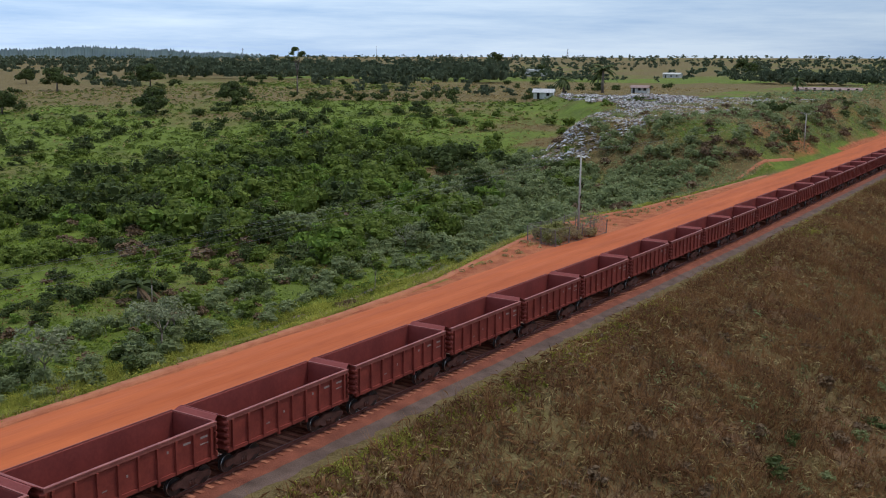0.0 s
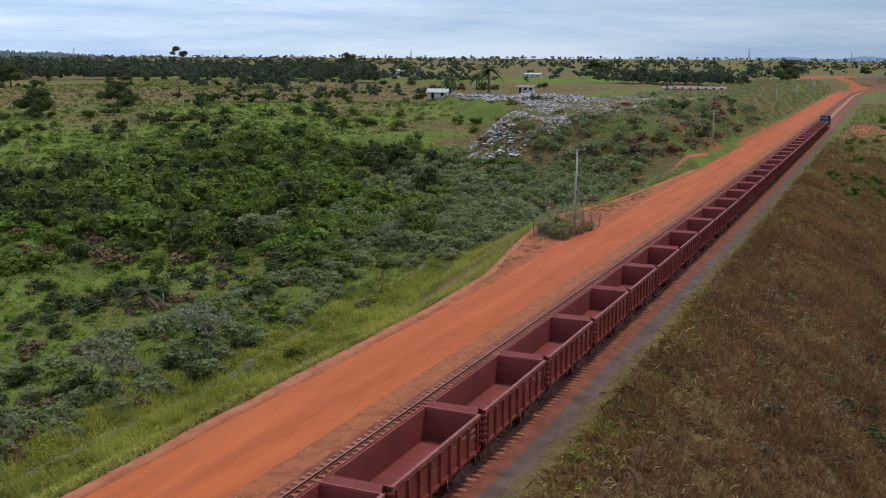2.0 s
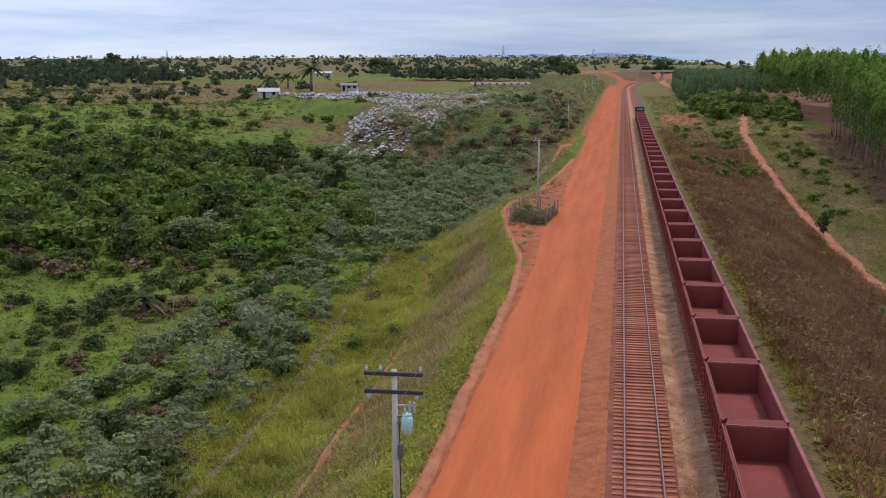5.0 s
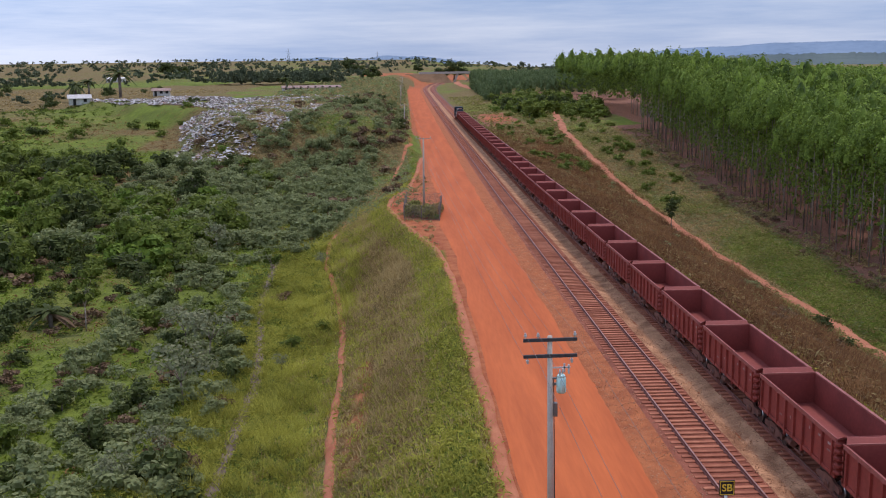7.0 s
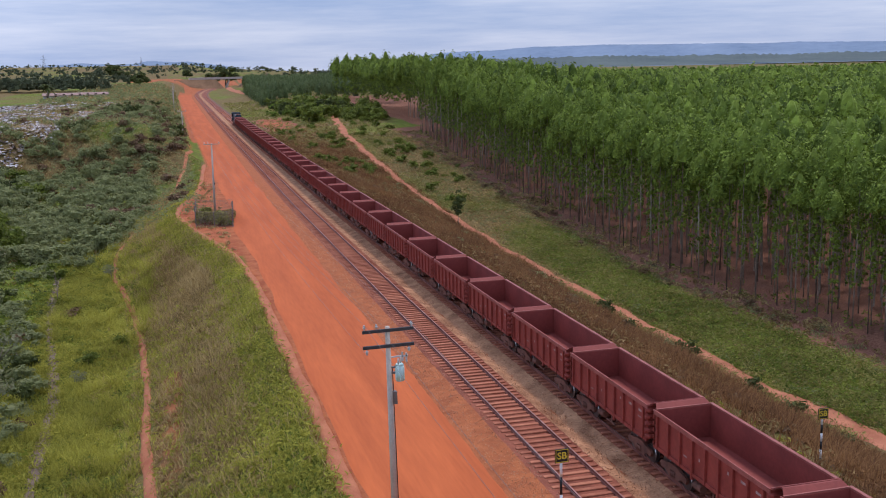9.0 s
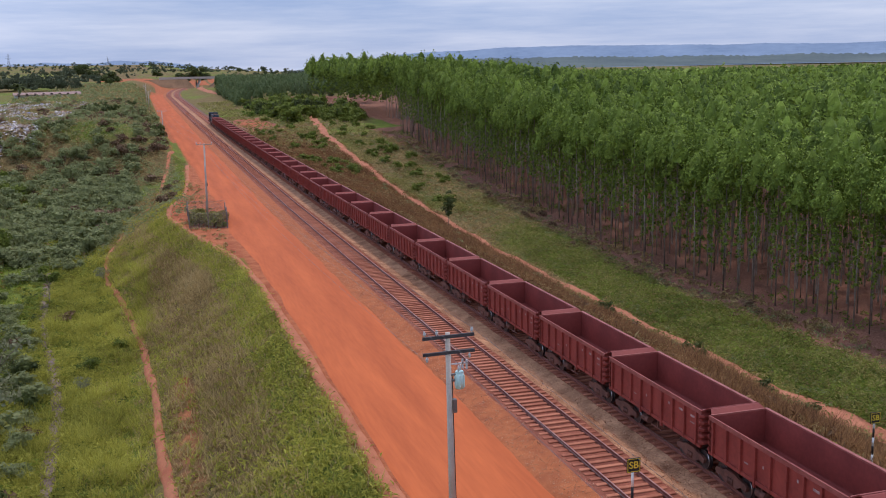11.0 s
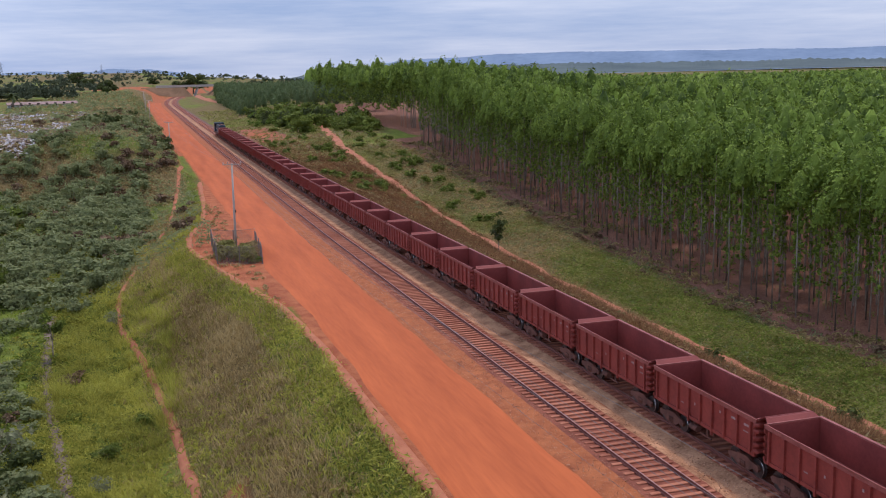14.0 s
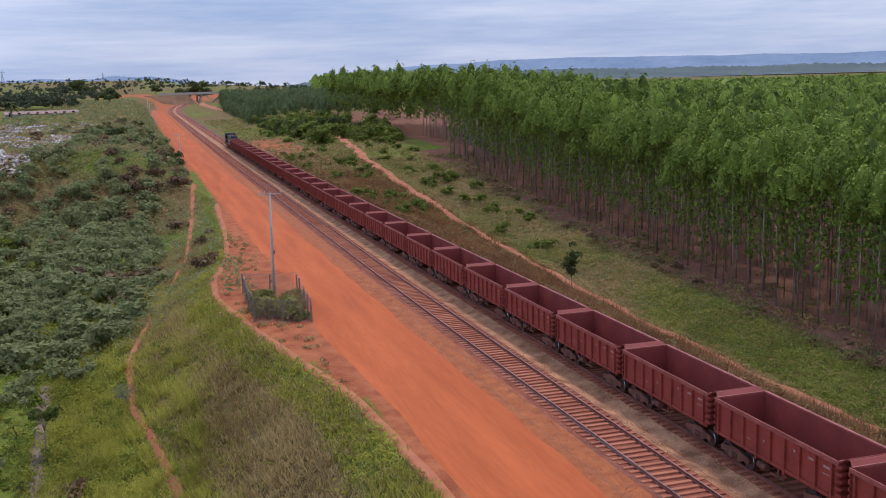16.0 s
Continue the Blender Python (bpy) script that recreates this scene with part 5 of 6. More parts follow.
make_palm(-49.8, 71.9, 1.0, 1.5, True, "low stout palm with a brown skirt of dead fronds")
make_palm(-122, 186, 1.3, 2.6, True, "thin palm with drooping dead fronds in the meadow")
make_palm(-134, 352, 1.9, 3.4, False, "palm standing behind the waste heap")
make_palm(-118, 352, 2.4, 3.6, False, "tall palm standing behind the waste heap")
make_palm(-66, 430, 1.6, 3.0, False, "palm standing behind the waste heap")
make_palm(-150, 420, 1.8, 3.0, False, "palm in the far field")

# far woods and hedges
VV, FF, nv = [], [], 0


def wood(x, y, H, R, n=46, size=1.6):
    global nv
    L = crown_lobes(rng, R, H * 0.8, H * 0.15, 5)
    pts, out = lobed(rng, L, n)
    V, F = joined(leaf_quads(rng, pts, size, 0.35, 1.0, out), cores(L, 1, 0.75))
    VV.append(V + np.array([x, y, float(height(x, y))])), FF.append(F + nv)
    nv += len(V)


for (xa, ya), (xb, yb), wide, n, H in [((-520, 520), (-360, 690), 40, 120, 14), ((-440, 395), (-300, 470), 26, 60, 11), ((-250, 345), (-225, 420), 14, 22, 9), ((-388, 425), (-326, 490), 16, 46, 10), ((-330, 515), (-216, 452), 16, 60, 11), ((-130, 575), (-58, 565), 12, 60, 9), ((-650, 620), (-500, 690), 50, 90, 13), ((-390, 560), (-245, 500), 30, 60, 11), ((-1050, 700), (-700, 830), 60, 120, 13),
                                       ((-115, 560), (-55, 550), 22, 80, 10), ((-560, 430), (-420, 520), 24, 70, 9), ((-330, 560), (-180, 520), 26, 60, 7), ((-230, 330), (-130, 340), 20, 26, 6),
                                       ((-190, 700), (-60, 780), 30, 40, 8), ((-900, 1200), (200, 1350), 120, 110, 11), ((-1700, 1500), (300, 2200), 300, 150, 12), ((290, 330), (520, 560), 90, 170, 14), ((150, 520), (620, 900), 110, 200, 14), ((300, 1000), (1300, 1300), 200, 160, 16), ((-420, 330), (-300, 290), 16, 14, 7)]:
    for k in range(n):
        t = rng.uniform()
        h = H * rng.uniform(0.6, 1.15)
        wood(xa + (xb - xa) * t + rng.normal(0, wide * 0.4), ya + (yb - ya) * t + rng.normal(0, wide * 0.4), h, h * rng.uniform(0.45, 0.7), 32, 0.13 * H)
for k in range(1300):
    r, a = rng.uniform(500, 4600), radians(rng.uniform(-64, 10))
    if abs(r * math.sin(a) - float(rail_x(r * math.cos(a)))) < 45 and r < 1500:
        continue
    h = rng.uniform(6, 13) * (1 + r / 9000)
    wood(r * math.sin(a), r * math.cos(a), h, h * 0.5, 24, h * 0.22)
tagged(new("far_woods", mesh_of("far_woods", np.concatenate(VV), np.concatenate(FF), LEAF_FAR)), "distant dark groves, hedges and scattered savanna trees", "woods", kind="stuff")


# grass and weeds, one mesh for each stretch
def sown(seed, x0, x1, y0, y1, n, keep):
    rng = np.random.default_rng(seed)
    x, y = rng.uniform(x0, x1, n * 4), rng.uniform(y0, y1, n * 4)
    k = np.flatnonzero(keep(x, y) * off_paths(x, y) > rng.uniform(0, 1, n * 4))[:n]
    return rng, x[k], y[k]


def grass(name, mat, label, x0, x1, y0, y1, n, h0, h1, keep, blades=6, width=0.035, seed=1, spread=0.16):
    rng, x, y = sown(seed, x0, x1, y0, y1, n, keep)
    z = height(x, y)
    m = len(x)
    hh = rng.uniform(h0, h1, (m, blades)) * (0.6 + 0.8 * vnoise(x, y, 5, 21))[:, None]
    a = rng.uniform(0, 2 * math.pi, (m, blades))
    off = rng.normal(0, spread, (m, blades, 2))
    bx, by = x[:, None] + off[..., 0], y[:, None] + off[..., 1]
    lean = rng.uniform(0.4, 1.3, (m, blades)) * hh
    w = width * rng.uniform(0.6, 1.4, (m, blades))
    p0 = np.stack([bx - w * np.sin(a), by + w * np.cos(a), z[:, None] + 0 * a - 0.05], -1)
    p1 = np.stack([bx + w * np.sin(a), by - w * np.cos(a), z[:, None] + 0 * a - 0.05], -1)
    p2 = np.stack([bx + lean * np.cos(a), by + lean * np.sin(a), z[:, None] + hh], -1)
    V = np.stack([p0, p1, p2], 2).reshape(-1, 3)
    return tagged(new(name, mesh_of(name, V, np.arange(len(V)).reshape(-1, 3), mat)), label, "grass", kind="stuff")


def weeds(name, mat, label, x0, x1, y0, y1, n, size, tall, keep, seed=1, aspect=0.5):
    """Low leafy growth in clumps."""
    rng, x, y = sown(seed, x0, x1, y0, y1, n // 6, keep)
    c = np.stack([x, y, height(x, y)], -1)
    c = np.repeat(c, 6, 0) + rng.normal(0, 1, (len(x) * 6, 3)) * np.array([0.32, 0.32, 0.0])
    lift = tall * rng.uniform(0, 1, len(c)) * np.repeat(0.3 + vnoise(x, y, 4, 23), 6)
    c[:, 2] = height(c[:, 0], c[:, 1]) + 0.04 + lift
    V, F = leaf_quads(rng, c, size, 0.9, aspect)
    return tagged(new(name, mesh_of(name, V, F, mat)), label, "weeds", kind="stuff")


def tussocks(name, mat, label, x0, x1, y0, y1, n, r0, r1, keep, seed, sprays=16, size=0.3):
    """Low rounded clumps of growth."""
    rng, x, y = sown(seed, x0, x1, y0, y1, n, keep)
    r = rng.uniform(r0, r1, len(x))
    d = rng.normal(size=(len(x), sprays, 3))
    d /= np.linalg.norm(d, axis=2)[..., None]
    d[..., 2] = np.abs(d[..., 2])
    c = np.stack([x, y, height(x, y)], -1)[:, None] + d * r[:, None, None] * np.array([1, 1, 0.8]) * rng.uniform(0.6, 1.05, (len(x), sprays, 1))
    V, F = leaf_quads(rng, c.reshape(-1, 3), size, 0.4, 0.4, d.reshape(-1, 3))
    return tagged(new(name, mesh_of(name, V, F, mat)), label, "tussocks", kind="stuff")


def share(which):
    def keep(x, y):
        d, s, f = cover_of(x, y)
        g = d if which == "dry" else 1 - d
        return g * (1 - s) * (1 - f)
    return keep


G, D = share("green"), share("dry")
weeds("fresh_edge_grass", GRASS_FRESH, "fresh green grass along the edge of the dirt road", -19, -9.8, 2, 190, 16000, 0.26, 0.35, lambda x, y: np.clip(1.2 - np.abs(x - shoulder_left(y) + 0.9) / 1.3, 0, 1), 64, 0.25)
grass("grass_clumps", GRASS_GREEN, "tall arching yellow-green grass clumps at the foot of the bank", -29.5, -19.6, 8, 110, 420, 0.7, 1.25, lambda x, y: vnoise(x, y, 9, 93), blades=56, width=0.028, seed=65, spread=0.3)
weeds("weeds_embankment", GRASS_GREEN, "leafy green weeds on the road embankment", -31, -9.6, 6, 150, 66000, 0.36, 0.5, G, 1, 0.32)
grass("grass_embankment", GRASS_GREEN, "green grass on the road embankment", -31, -9.5, 6, 135, 12000, 0.25, 0.6, G, seed=2)
grass("dry_grass_embankment", GRASS_STRAW, "dry grass tufts on the road embankment", -24, -9.8, 6, 150, 12000, 0.25, 0.55, D, seed=3)
weeds("dry_weeds_slope", GRASS_DRY, "tangled dry brown growth on the railway slope", 8.6, 31, 2, 290, 50000, 0.6, 0.6, lambda x, y: D(x, y) * np.clip((300 - y) / 190, 0, 1), 4, 0.13)
grass("dry_grass_slope", GRASS_DRY, "tall dry brown grass on the railway slope", 9, 31, 2, 290, 22000, 0.5, 1.15, lambda x, y: D(x, y) * np.clip((300 - y) / 190, 0, 1), width=0.03, seed=5)
weeds("meadow_weeds", GRASS_MEADOW, "rough green meadow growth between the bushes", -130, -26, 25, 200, 60000, 0.5, 0.4, G, 6, 0.35)
weeds("meadow_dry_weeds", GRASS_DRY, "brown patches of dry growth in the meadow", -130, -26, 25, 260, 24000, 0.5, 0.4, D, 7, 0.2)
weeds("verge_weeds", GRASS_VERGE, "olive weeds before the plantation", 31, 47, 32, 250, 50000, 0.38, 0.7, G, 8, 0.35)
weeds("lush_verge_weeds", GRASS_FRESH, "lush green weeds before the plantation", 34.5, 46, 32, 135, 13000, 0.4, 1.0, lambda x, y: G(x, y) * np.clip((140 - y) / 40, 0, 1), 61, 0.5)
tussocks("lush_verge_clumps", LEAF_BRIGHT, "fresh green clumps in the verge before the plantation", 34.5, 46, 32, 135, 800, 0.25, 0.7, G, 66, 16, 0.34)
tussocks("verge_straw_clumps", GRASS_STRAW, "pale straw clumps in the verge before the plantation", 33, 48, 32, 230, 1300, 0.2, 0.55, lambda x, y: vnoise(x, y, 6, 94), 67, 14, 0.34)
tussocks("verge_olive_clumps", LEAF_GREY, "olive clumps in the verge before the plantation", 33, 48, 32, 260, 800, 0.25, 0.7, lambda x, y: vnoise(x, y, 7, 95), 68, 16, 0.34)
tussocks("ballast_edge_weeds", GRASS_GREEN, "yellow-green weeds along the ballast of the ore train", 8.5, 11.6, 2, 260, 2200, 0.15, 0.5, lambda x, y: np.clip(vnoise(x, y, 5, 91) * 1.6 - 0.3, 0, 1) * np.clip((12.2 - x) / 2.5, 0, 1), 62, 14, 0.34)
tussocks("slope_straw_tufts", GRASS_STRAW, "pale straw tufts on the railway slope", 10, 31, 2, 270, 900, 0.25, 0.6, lambda x, y: vnoise(x, y, 6, 92) ** 2, 63, 14, 0.5)
weeds("dry_verge_weeds", GRASS_STRAW, "dry growth along the farm track", 29, 50, 35, 280, 26000, 0.45, 0.5, D, 9, 0.2)
weeds("bank_weeds", GRASS_STRAW, "dry growth on the cutting bank and waste heap sides", -60, -12, 150, 330, 40000, 0.6, 0.9, D, 10, 0.2)


tussocks("embankment_tussocks", GRASS_GREEN, "yellow-green grass tussocks along the foot of the bank", -34, -10.5, 6, 140, 2600, 0.25, 0.75, G, 31)
tussocks("meadow_tussocks", LEAF_MID, "low green clumps in the meadow", -150, -28, 25, 200, 2300, 0.35, 1.0, G, 32, 14, 0.42)
tussocks("meadow_scrub", LEAF_DARK, "low dark scrub in the meadow", -150, -28, 25, 230, 1200, 0.35, 0.9, G, 33, 14, 0.42)
tussocks("verge_tussocks", LEAF_BRIGHT, "bright green clumps before the plantation", 32, 49, 40, 200, 500, 0.3, 0.8, G, 34, 14, 0.34)
tussocks("track_scrub", LEAF_GREY, "grey-green scrub between the railway slope and the farm track", 16, 48, 60, 330, 900, 0.3, 0.8, lambda x, y: 0.6 + 0 * x, 35, 14, 0.36)
tussocks("slope_scrub", LEAF_DRY, "dry brown clumps on the railway slope", 9, 31, 4, 160, 900, 0.3, 0.8, D, 36, 14, 0.4)
tussocks("dead_brush", GRASS_STRAW, "grey dead branches along the plantation edge", 45, 52, 50, 260, 700, 0.3, 0.8, lambda x, y: vnoise(x, y, 7, 77), 37, 12, 0.6)
weeds("far_meadow_growth", LEAF_MID, "rough growth of the farther meadow", -330, -95, 60, 420, 36000, 1.0, 0.5, G, 41, 0.4)
weeds("far_dry_growth", GRASS_STRAW, "dry growth of the farther meadow", -330, -95, 120, 460, 16000, 1.0, 0.5, D, 42, 0.3)
weeds("bank_growth", LEAF_GREY, "grey-green growth on the bank below the waste heap", -66, -13, 108, 330, 34000, 0.6, 1.3, lambda x, y: 0.8 * (1 - on_heap(x, y)), 43, 0.4)
tussocks("far_meadow_scrub", LEAF_DARK, "dark low scrub of the farther meadow", -330, -110, 70, 420, 1500, 0.5, 1.3, G, 44, 14, 0.7)
tussocks("far_meadow_clumps", LEAF_MID, "green low clumps of the farther meadow", -330, -110, 70, 400, 1500, 0.5, 1.3, G, 45, 14, 0.7)
tussocks("ballast_edge_tufts", GRASS_STRAW, "straw tufts along the edge of the ballast", 8.4, 10.2, 2, 180, 420, 0.2, 0.5, lambda x, y: vnoise(x, y, 4, 78), 46, 14, 0.4)
tussocks("forest_undergrowth", LEAF_EUC, "low regrowth at the foot of the plantation", 51, 60, 45, 260, 260, 0.4, 1.2, lambda x, y: vnoise(x, y, 6, 79), 47, 16, 0.4)
weeds("far_bank_growth", LEAF_GREY, "grey-green growth on the far railway bank", -62, -13, 320, 720, 9000, 1.5, 1.2, lambda x, y: 0.8 * (1 - on_heap(x, y)), 51, 0.4)
weeds("far_bank_straw", GRASS_STRAW, "dry growth on the far railway bank", -62, -13, 300, 720, 7000, 1.4, 1.0, lambda x, y: 0.8 * (1 - on_heap(x, y)), 52, 0.3)
weeds("far_verge_growth", GRASS_VERGE, "olive growth beside the far track", 10, 44, 225, 520, 12000, 0.9, 0.7, lambda x, y: 1 - cover_of(x, y)[1], 53, 0.35)
weeds("tan_slope_grass", GRASS_STRAW, "tan dry grass beside the ore train", 9, 31, 30, 290, 24000, 0.6, 0.6, D, 54, 0.14)
tussocks("slope_bushes", LEAF_GREY, "small grey-green bushes below the ore train", 14, 32, 50, 280, 300, 0.4, 1.0, lambda x, y: vnoise(x, y, 9, 80), 55, 22, 0.36)
tussocks("bank_foot_clumps", LEAF_MID, "green leafy clumps at the foot of the bank", -35, -20.5, 18, 115, 520, 0.3, 0.95, lambda x, y: vnoise(x, y, 6, 81), 56, 26, 0.32)
tussocks("bank_straw_clumps", GRASS_STRAW, "straw tufts on the road embankment", -22, -10.5, 6, 150, 600, 0.2, 0.5, lambda x, y: vnoise(x, y, 7, 82), 57, 14, 0.36)
tussocks("thicket_straw", GRASS_STRAW, "straw-coloured growth among the grey-green shrubs", -62, -16, 112, 330, 900, 0.5, 1.3, lambda x, y: vnoise(x, y, 13, 83) * (1 - on_heap(x, y)), 58, 16, 0.5)
tussocks("verge_bushes", LEAF_GREY, "low grey-green bushes before the plantation", 34, 50, 40, 260, 420, 0.35, 0.9, lambda x, y: vnoise(x, y, 8, 84), 59, 22, 0.34)


# ---- wire enclosure round the pole ----
POST = material("stained_concrete_post", (0.14, 0.11, 0.095), (0.27, 0.225, 0.195), 1.2, 14.0, 0.85, bump=0.2)
MESH_WIRE = material("rusty_fence_wire", (0.20, 0.15, 0.12), (0.34, 0.27, 0.23), 3.0, 20.0, 0.7, 0.1, 0.0)


def make_enclosure():
    z = float(height(-11.6, 104.0))
    o = thing("wire_enclosure", pose(0, 0, 0), "sagging chain-link enclosure on concrete posts full of dry brush", "fence")
    corners = [(-14.2, 96.4), (-9.9, 94.6), (-9.2, 106.6), (-13.9, 108.2)]
    rng = np.random.default_rng(2)
    for k in range(4):
        a, b = Vector(corners[k]), Vector(corners[(k + 1) % 4])
        n = max(2, round((b - a).length / 2.8))
        for i in range(n):
            p = a.lerp(b, i / n)
            g = float(height(p.x, p.y))
            top = rng.uniform(1.6, 2.0)
            bm = bmesh.new()
            box(bm, -0.055, 0.055, -0.055, 0.055, -0.3, top)
            bmesh.ops.bevel(bm, geom=bm.edges[:], offset=0.015, segments=1, affect="EDGES")
            q = part("post", bm, POST, o)
            q.matrix_basis = pose(p.x, p.y, g, rng.normal(0, 3), rng.normal(0, 3), rng.uniform(0, 30))
        bm = bmesh.new()
        L = (b - a).length
        d = (b - a) / L
        lean = Vector((d.y, -d.x)) * rng.uniform(-0.15, 0.15)
        sag = rng.uniform(0.0, 0.35)
        step = 0.22
        m = int(L / step)
        Hf = 1.95
        for i in range(-9, m):
            for sgn in (1, -1):
                s0 = i * step
                pts = []
                for j in range(7):
                    t = j / 6
                    s = s0 + t * Hf if sgn > 0 else s0 + (1 - t) * Hf
                    if -0.01 <= s <= L:
                        p = a + d * s + lean * t
                        zz = float(height(p.x, p.y)) + t * (Hf - sag * math.sin(math.pi * s / L))
                        pts.append(Vector((p.x, p.y, zz)))
                for u, v in zip(pts[:-1], pts[1:]):
                    w = Vector((d.x, d.y, 0)) * 0.012
                    bm.faces.new([bm.verts.new(c) for c in (u - w, u + w, v + w, v - w)])
        part("wire_mesh", bm, MESH_WIRE, o, "rusty chain-link mesh")
        for t in (0.03, 1.0):
            bm = bmesh.new()
            for i in range(8):
                p, q2 = a.lerp(b, i / 8) + lean * t, a.lerp(b, (i + 1) / 8) + lean * t
                f = lambda v, i: float(height(v.x, v.y)) + t * (Hf - sag * math.sin(math.pi * i / 8))
                rod(bm, (p.x, p.y, f(p, i)), (q2.x, q2.y, f(q2, i + 1)), 0.02, sides=4)
            part("tension_wire", bm, MESH_WIRE, o)
    return o


make_enclosure()
brush = Grove([plant_kind("dry_brush", "brush", "dry brown brush inside the wire enclosure", 200 + k, 1.2, 1.7, 0.05, 10, 620, 0.3, (GRASS_VERGE, GRASS_STRAW)[k], BARK, 0.04, "brush in the enclosure", dense=1.0) for k in range(2)])
for x, y, s in [(-13.0, 97.8, 1.1), (-11.2, 96.9, 1.1), (-10.6, 99.8, 1.15), (-12.9, 100.8, 1.15), (-10.3, 103.2, 1.1), (-12.8, 104.6, 1.1), (-11.2, 95.9, 0.9), (-12.3, 102.6, 1.0), (-11.3, 98.6, 1.0)]:
    brush.put(int(rng.integers(2)), x, y, s, rng.uniform(0, 6.28))
green_brush = Grove([plant_kind("weed_clump", "weeds", "green weed clump inside the wire enclosure", 205, 0.8, 0.8, 0.05, 5, 160, 0.25, LEAF_BRIGHT, BARK, 0.03)])
green_brush.put(0, -10.2, 95.8, 0.8)

# ---- waste heap ----
LITTER = [material("pale_litter", (0.26, 0.235, 0.22), (0.70, 0.66, 0.62), 3.0, 20.0, 0.8, bump=0, per="island"),
          material("dark_litter", (0.07, 0.05, 0.04), (0.30, 0.21, 0.16), 3.0, 20.0, 0.8, bump=0, per="island"),
          material("coloured_litter", (0.20, 0.28, 0.42), (0.50, 0.26, 0.20), 3.0, 20.0, 0.7, bump=0, per="island")]


for mat, n, lab, seed in ((LITTER[0], 13000, "pale plastic and paper litter strewn over the waste heap", 61), (LITTER[1], 10000, "dark rubble and rags on the waste heap", 62), (LITTER[2], 900, "coloured scraps on the waste heap", 63)):
    r2 = np.random.default_rng(seed)
    x, y = r2.uniform(-135, -30, n * 6), r2.uniform(178, 338, n * 6)
    k = np.flatnonzero(on_heap(x, y) > 0.5)[:n]
    x, y = x[k], y[k]
    m = len(x)
    s = r2.uniform(0.10, 0.42, (m, 1, 1)) ** 1.0
    flat = np.array([(-1, -1, 0), (1, -1, 0.2), (1, 1, -0.1), (-1, 1, 0.3), (0.1, 0, 0.6)], float)
    V = flat[None] * s * r2.uniform(0.4, 1.4, (m, 1, 3)) + r2.normal(0, 0.3, (m, 5, 3)) * s
    V += np.stack([x, y, height(x, y) + 0.1 + 0.4 * vnoise(x, y, 3, 64)], -1)[:, None]
    F = (np.array([(0, 1, 4), (1, 2, 4), (2, 3, 4), (3, 0, 4)])[None] + 5 * np.arange(m)[:, None, None]).reshape(-1, 3)
    tagged(new("litter", mesh_of("litter", V.reshape(-1, 3), F, mat)), lab, "litter", kind="stuff")

# ---- buildings ----
PLASTER = material("white_plaster", (0.42, 0.40, 0.37), (0.66, 0.63, 0.58), 1.0, 9.0, 0.85, bump=0.1)
PALE_SHEET = material("pale_weathered_sheet", (0.36, 0.33, 0.31), (0.62, 0.59, 0.56), 1.5, 9.0, 0.7, bump=0.2)
SHEET = material("pink_grey_roof_sheet", (0.20, 0.12, 0.10), (0.36, 0.24, 0.20), 0.8, 7.0, 0.7, bump=0.1)
DARKNESS = material("dark_opening", (0.015, 0.013, 0.012), (0.04, 0.035, 0.03), 2.0, 9.0, 0.9, bump=0)


def make_house(name, x, y, turn, lx, ly, wall, ridge, roofmat, label, category="house", openings=3):
    o = thing(name, pose(x, y, float(height(x, y)) - 0.1, 0, 0, turn), label, category)
    part("wall", boxes((-lx, lx, -ly, -ly + 0.2, 0, wall), (-lx, lx, ly - 0.2, ly, 0, wall), (-lx, -lx + 0.2, -ly + 0.2, ly - 0.2, 0, wall), (lx - 0.2, lx, -ly + 0.2, ly - 0.2, 0, wall)), PLASTER, o)
    bm = bmesh.new()
    a = [bm.verts.new(p) for p in ((-lx - 0.5, -ly - 0.5, wall), (lx + 0.5, -ly - 0.5, wall), (lx + 0.5, 0, ridge), (-lx - 0.5, 0, ridge), (-lx - 0.5, ly + 0.5, wall), (lx + 0.5, ly + 0.5, wall))]
    b = [bm.verts.new(v.co + Vector((0, 0, 0.14))) for v in a]
    for f in ((0, 1, 2, 3), (3, 2, 5, 4)):
        bm.faces.new([b[i] for i in f])
        bm.faces.new([a[i] for i in f[::-1]])
    for i, j in ((0, 1), (1, 2), (2, 5), (5, 4), (4, 3), (3, 0)):
        bm.faces.new((a[i], a[j], b[j], b[i]))
    part("roof", bm, roofmat, o)
    bm = bmesh.new()
    for s in (-1, 1):
        bm.faces.new([bm.verts.new(p) for p in ((s * (lx - 0.1), -ly, wall), (s * (lx - 0.1), ly, wall), (s * (lx - 0.1), 0, ridge))])
    part("gable", bm, PLASTER, o)
    for k in range(openings):
        xx = -lx + (k + 0.5) * 2 * lx / openings
        if k == 0:
            part("door", boxes((xx - 0.45, xx + 0.45, -ly - 0.03, -ly - 0.003, 0, 2.05)), DARKNESS, o, "dark doorway")
        else:
            part("window", boxes((xx - 0.5, xx + 0.5, -ly - 0.03, -ly - 0.003, 1.0, 2.0)), DARKNESS, o, "dark window")
    return o


